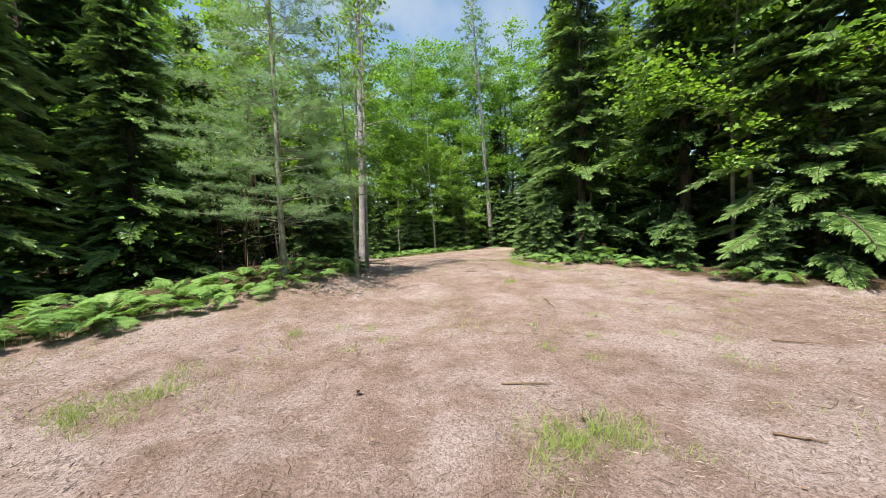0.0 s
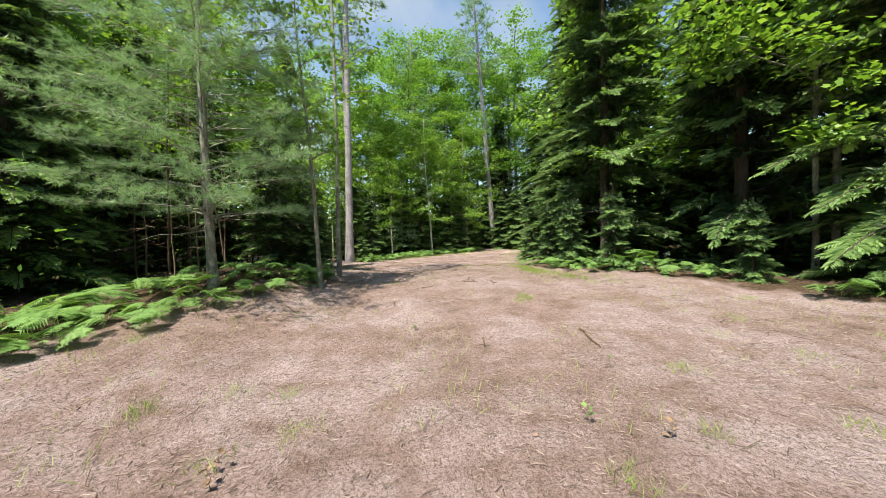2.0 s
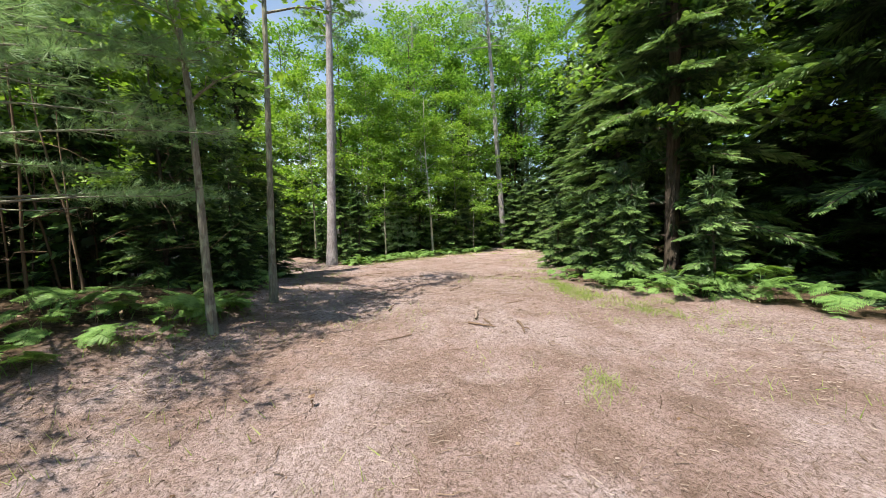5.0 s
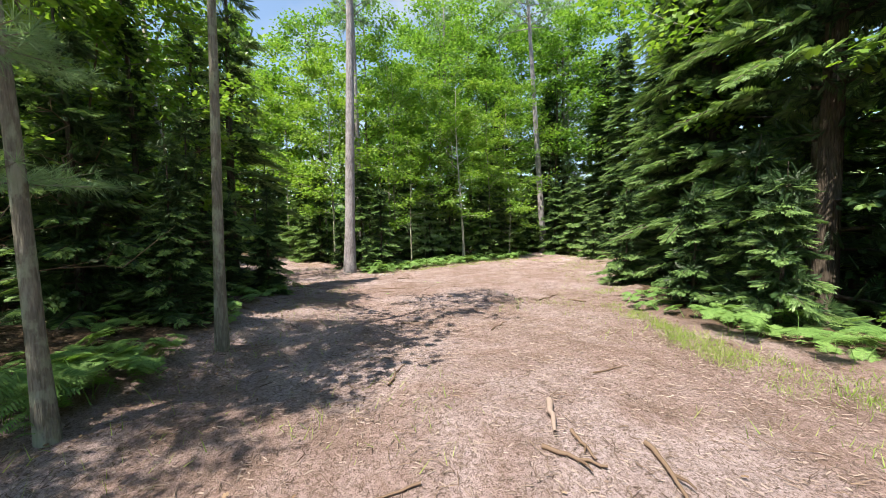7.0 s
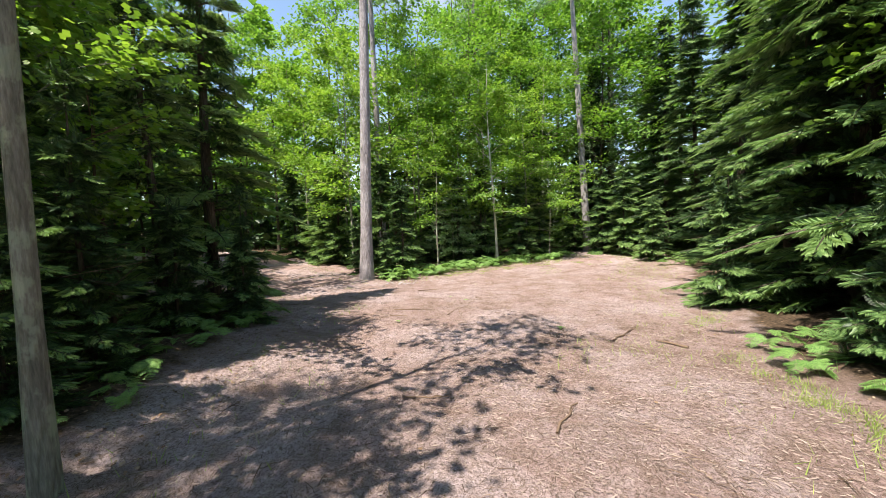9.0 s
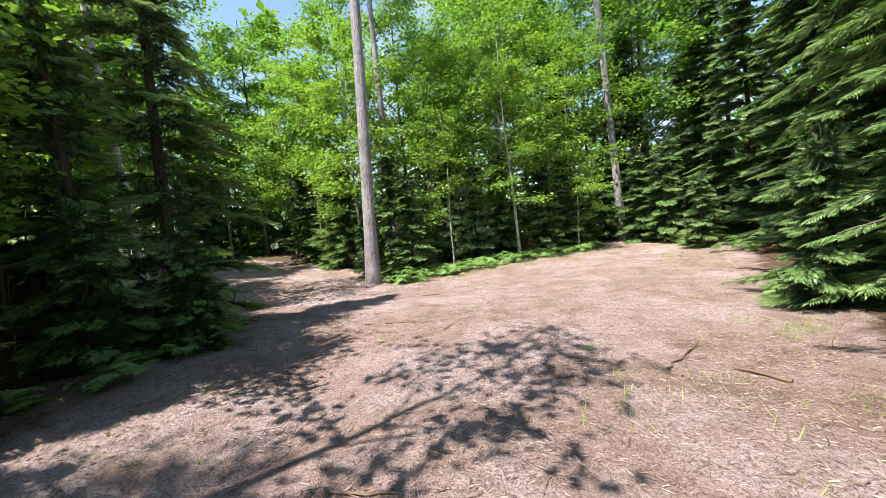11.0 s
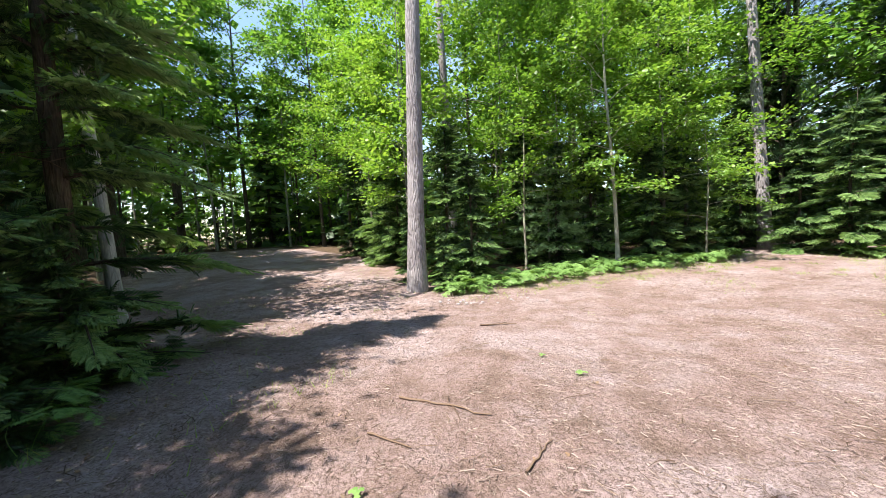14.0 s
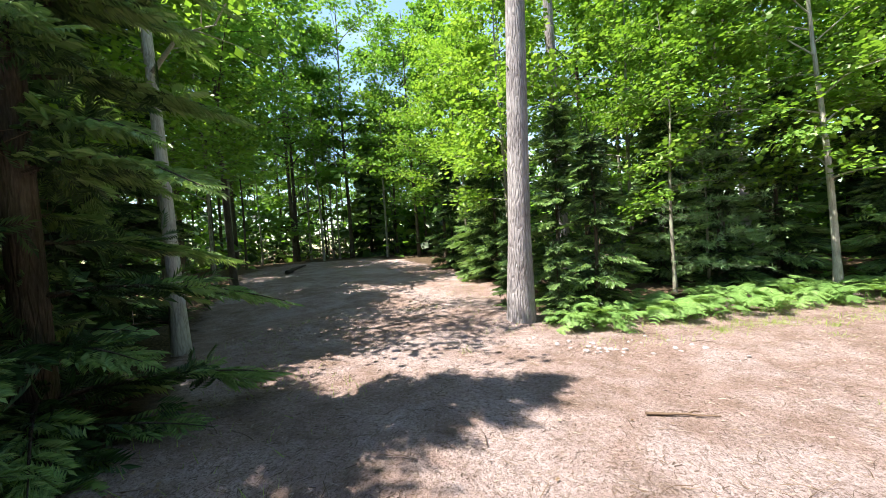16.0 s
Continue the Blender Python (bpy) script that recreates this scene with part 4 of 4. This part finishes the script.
def sparse_grass():
    r = np.random.default_rng(75)
    m = Mass()
    n = 60000
    x, y = r.uniform(-7, 9, n), r.uniform(2, 31, n)
    d = verge(x, y)
    patch = np.array([noise.noise((a * 0.8, b * 0.8, 3.0)) for a, b in zip(x, y)])
    keep = ((d < 0.3) & (d > -1.0) & (r.random(n) < 0.4)) | ((d < 0) & (patch > 0.16) & (y < 13) & (r.random(n) < 0.6)) | ((d < 0) & (patch > 0.42)) | ((d < 0.4) & (d > -1.6) & (y > 23) & (x > -2))
    x, y = x[keep], y[keep]
    n = len(x)
    o = np.stack([x, y, height(x, y)], axis=1)
    a = np.stack([r.normal(0, 0.6, n), r.normal(0, 0.6, n), np.ones(n)], axis=1)
    F = frames_of(a, r.normal(0, 1, (n, 3))) * r.uniform(0.04, 0.13, n)[:, None, None]
    m.scatter([(0, -0.03, 0), (0, 0.03, 0), (1, 0, 0.15)], [(0, 1, 2)], F, o)
    tagged(new("sparse_grass", m.mesh("sparse_grass", [GRASS], False)), "thin scattered grass blades on trodden soil", "grass", kind="stuff")


sparse_grass()


# ---- litter on the ground ----
def spread(r, n, lo_y, hi_y, inset=0.1):
    x, y = r.uniform(-7, 8, n), lo_y + (hi_y - lo_y) * r.random(n)
    k = verge(x, y) < -inset
    return x[k], y[k]


def litter():
    r = np.random.default_rng(81)
    chip = np.array([(-0.5, -0.5, 0), (0.5, -0.5, 0), (0.5, 0.5, 0), (-0.5, 0.5, 0), (-0.44, -0.05, 1), (0.46, 0.05, 1)])
    faces = [(0, 1, 5, 4), (4, 5, 2, 3)]
    m = Mass()
    x, y = spread(r, 300000, 2.5, 27)
    patch = np.array([noise.noise((a * 0.55, b * 0.55, 9.0)) for a, b in zip(x, y)])
    dense = 0.34 + 0.34 * np.exp(-(((y - 15.0) / 3.5) ** 2)) * (x > -0.4) + 0.5 * (patch > 0.1) * 0.4
    k = r.random(len(x)) < dense
    x, y = x[k], y[k]
    n = len(x)
    a = np.stack([r.normal(0, 1, n), r.normal(0, 1, n), r.normal(0, 0.12, n)], axis=1)
    F = frames_of(a, UP + r.normal(0, 0.15, (n, 3)))
    size = np.stack([r.gamma(2.0, 0.011, n) + 0.010, r.uniform(0.002, 0.0065, n), r.uniform(0.002, 0.006, n)], axis=1)
    m.scatter(chip, faces, F * size[:, None, :], np.stack([x, y, height(x, y) + 0.004], axis=1))
    tagged(new("wood_chips", m.mesh("wood_chips", [CHIPS], False)), "scattered pale wood chips and bark shreds on soil", "wood chips", kind="stuff")

    m = Mass()
    x, y = spread(r, 60000, 11.0, 20.0, -0.2)
    k = r.random(len(x)) < 0.75 * step(-0.3, 1.3, x) * np.exp(-(((y - 15.2) / 3.0) ** 2)) + 0.06
    x, y = x[k], y[k]
    n = len(x)
    a = np.stack([r.normal(0, 1, n), r.normal(0, 1, n), r.normal(0, 0.14, n)], axis=1)
    size = np.stack([r.gamma(2.2, 0.008, n) + 0.010, r.uniform(0.0025, 0.007, n), r.uniform(0.002, 0.005, n)], axis=1)
    m.scatter(chip, faces, frames_of(a, UP + r.normal(0, 0.25, (n, 3))) * size[:, None, :], np.stack([x, y, height(x, y) + 0.012], axis=1))
    tagged(new("wood_shavings", m.mesh("wood_shavings", [CHIPS], False)), "straw-coloured split wood shavings strewn over the soil", "wood shavings", kind="stuff")

    m = Mass()
    x, y = spread(r, 7000, 2.5, 27, -0.3)
    for px, py in zip(x, y):
        L, ang = r.gamma(1.8, 0.045) + 0.04, r.uniform(0, 6.28)
        s = np.linspace(-0.5, 0.5, 4)
        p = np.stack([px + s * L * math.cos(ang) + r.normal(0, 0.09 * L, 4), py + s * L * math.sin(ang) + r.normal(0, 0.09 * L, 4), np.zeros(4)], axis=1)
        p[:, 2] = height(p[:, 0], p[:, 1]) + 0.012 + r.uniform(0, 0.012, 4)
        tube(m, p, r.uniform(0.0012, 0.0036) * np.array([1, 0.9, 0.7, 0.4]), 4)
    tagged(new("twigs", m.mesh("twigs", [TWIGS])), "small dry brown twigs scattered on the soil", "twigs", kind="stuff")

    m = Mass()
    x, y = np.append(r.uniform(-11, 10, 23000), r.uniform(-4.2, -1.2, 3000)), np.append(r.uniform(3, 31, 23000), r.uniform(11.5, 19, 3000))
    d = verge(x, y)
    k = (d < 4) & (r.random(26000) < np.where(d < -0.3, 0.05, 0.95))
    x, y = x[k], y[k]
    n = len(x)
    a = np.stack([r.normal(0, 1, n), r.normal(0, 1, n), r.normal(0, 0.2, n)], axis=1)
    F = frames_of(a, UP + r.normal(0, 0.35, (n, 3))) * r.uniform(0.014, 0.034, n)[:, None, None]
    m.scatter(LEAF_FINE * np.array([1, 1, 1.8]), LEAF_FINE_F, F, np.stack([x, y, height(x, y) + 0.016 + 0.06 * step(0.0, 0.9, d[k])], axis=1))
    tagged(new("dead_leaves", m.mesh("dead_leaves", [DEADLEAF], False)), "curled pale brown dead leaves on the soil", "leaves", kind="stuff")


litter()


def stick(x0, y0, x1, y1, r0, label="bare brown fallen stick on the sandy soil", mat=None, fork=True):
    r = np.random.default_rng(int(abs(x0 * 311 + y1 * 73) * 10))
    m = Mass()
    s = np.linspace(0, 1, 8)
    L = math.hypot(x1 - x0, y1 - y0)
    p = np.stack([x0 + s * (x1 - x0), y0 + s * (y1 - y0), 0 * s], axis=1) + r.normal(0, 0.018 * L, (8, 3))
    p[:, 2] = height(p[:, 0], p[:, 1]) + r0 * 0.9 + 0.006
    tube(m, p, r0 * np.linspace(1, 0.45, 8), 7)
    if fork:
        d = np.array([-(y1 - y0), x1 - x0, 0]) * r.uniform(-0.25, 0.25) + np.array([x1 - x0, y1 - y0, 0]) * 0.2
        tube(m, np.stack([p[4], p[4] + d * 0.6 + UP * 0.012, p[4] + d]), r0 * np.array([0.6, 0.45, 0.25]), 5)
    tagged(new("fallen_stick", m.mesh("fallen_stick", [mat or TWIGS])), label, "stick", "fallen sticks")


for x0, y0, x1, y1, r0 in [(2.40, 9.51, 2.33, 8.84, 0.014), (1.34, 12.58, 1.66, 12.42, 0.015), (1.98, 12.66, 1.93, 12.20, 0.017),
                           (1.57, 12.74, 1.62, 12.48, 0.013), (0.34, 13.35, 0.40, 13.76, 0.010), (-0.95, 19.17, -0.13, 19.09, 0.011),
                           (-0.88, 18.63, -0.52, 18.57, 0.009), (0.18, 18.55, 0.28, 18.85, 0.008), (0.72, 17.64, 0.82, 17.56, 0.012),
                           (2.45, 17.22, 3.04, 17.95, 0.012), (3.25, 17.0, 3.03, 17.3, 0.02), (1.34, 15.03, 1.59, 15.52, 0.011),
                           (0.09, 15.57, 0.56, 15.60, 0.009), (0.74, 6.19, 1.22, 6.14, 0.010), (2.32, 5.17, 2.53, 5.03, 0.010),
                           (4.15, 6.85, 4.55, 6.6, 0.013), (-0.92, 21.4, -0.46, 21.72, 0.013), (2.05, 13.6, 2.4, 13.75, 0.008), (0.7, 12.35, 0.35, 12.2, 0.008)]:
    stick(x0, y0, x1, y1, r0)
stick(1.53, 13.09, 1.46, 12.71, 0.026, "short weathered pale slab of split wood on soil", CHIPS, False)
stick(-15.6, 26.2, -18.4, 28.6, 0.1, "dark fallen log at the end of the side track", BARK_DARK, False)


def stone_mesh(seed):
    r = np.random.default_rng(seed)
    bm = bmesh.new()
    bmesh.ops.create_icosphere(bm, subdivisions=2, radius=1.0)
    k = Vector(r.uniform(0, 9, 3))
    for v in bm.verts:
        n = noise.noise(v.co * 0.9 + k) * 0.5 + noise.noise(v.co * 2.3 + k) * 0.18
        v.co *= 1 + n
        v.co.z *= 0.55
    me = bpy.data.meshes.new("stone")
    bm.to_mesh(me)
    bm.free()
    me.materials.append(STONE)
    return me


def stones():
    r = np.random.default_rng(83)
    kinds = [stone_mesh(s) for s in (1, 2, 3, 4)]
    for i in range(34):
        x, y = (r.normal(-1.75, 0.3), r.normal(23.05, 0.16)) if i < 22 else (r.normal(-1.0, 0.3), r.normal(23.5, 0.2))
        k = r.uniform(0.014, 0.045)
        ob = new("stone", kinds[i % 4])
        ob.matrix_basis = pose(x, y, float(height(x, y)) + k * 0.25, 0, 0, r.uniform(0, 360))
        ob.scale = (k, k * r.uniform(0.7, 1), k)
        tagged(ob, "small pale stone in the heap by the pine", "stone", "stones by the pine")


stones()


def weeds():
    """Thin dry stalks with a few leaves along the bank."""
    r = np.random.default_rng(84)
    for i in range(46):
        x, y = (r.uniform(-4.6, -1.9), 0) if i < 34 else (r.uniform(-2.9, 2.6), r.uniform(5.5, 11.5))
        if i < 34:
            y = 11.2 + (x + 4.6) * 0.5 + r.normal(0, 0.25)
        m = Mass()
        h = r.uniform(0.12, 0.42) if i < 34 else r.uniform(0.06, 0.16)
        d = np.array([r.normal(0, 0.15), r.normal(0, 0.15), 1])
        p = np.outer(np.linspace(0, h, 5), d) + r.normal(0, 0.006, (5, 3))
        p[0, 2] = -0.02
        tube(m, p, 0.0035 * np.linspace(1, 0.5, 5), 4)
        n = 7
        q = r.integers(1, 5, n)
        a = r.normal(0, 1, (n, 3)) * np.array([1, 1, 0.3]) + UP * 0.3
        m.scatter(LEAF_ROUGH, LEAF_ROUGH_F, frames_of(a, UP + r.normal(0, 0.3, (n, 3))) * r.uniform(0.02, 0.05, n)[:, None, None], p[q], 1)
        ob = new("weed_stalk", m.mesh("weed_stalk", [TWIGS, DEADLEAF if i % 3 else FERN], False))
        ob.matrix_basis = pose(x, y, float(height(x, y)))
        tagged(ob, "thin dry weed stalk standing at the verge", "weed", "weed stalks")


weeds()


def fresh_leaf(x, y, size, turn):
    m = Mass()
    a = np.array([[1.0, 0.1, 0.05], [0.2, 1.0, 0.05], [-0.6, 0.8, 0.1], [-0.3, -0.9, 0.05]])
    m.scatter(LEAF_FINE, LEAF_FINE_F, frames_of(a, np.tile(UP, (4, 1))) * size, np.zeros((4, 3)) + np.array([0, 0, 0.02]))
    ob = new("fallen_leaves", m.mesh("fallen_leaves", [FERN], False))
    ob.matrix_basis = pose(x, y, float(height(x, y)) + 0.01, 0, 0, turn)
    tagged(ob, "fresh green leaf cluster lying on the soil", "leaf", "fallen green leaves")


for x, y, k, turn in [(1.93, 17.72, 0.065, 0), (-0.59, 18.12, 0.045, 60), (0.44, 20.02, 0.055, 120), (0.05, 20.4, 0.04, 10)]:
    fresh_leaf(x, y, k, turn)
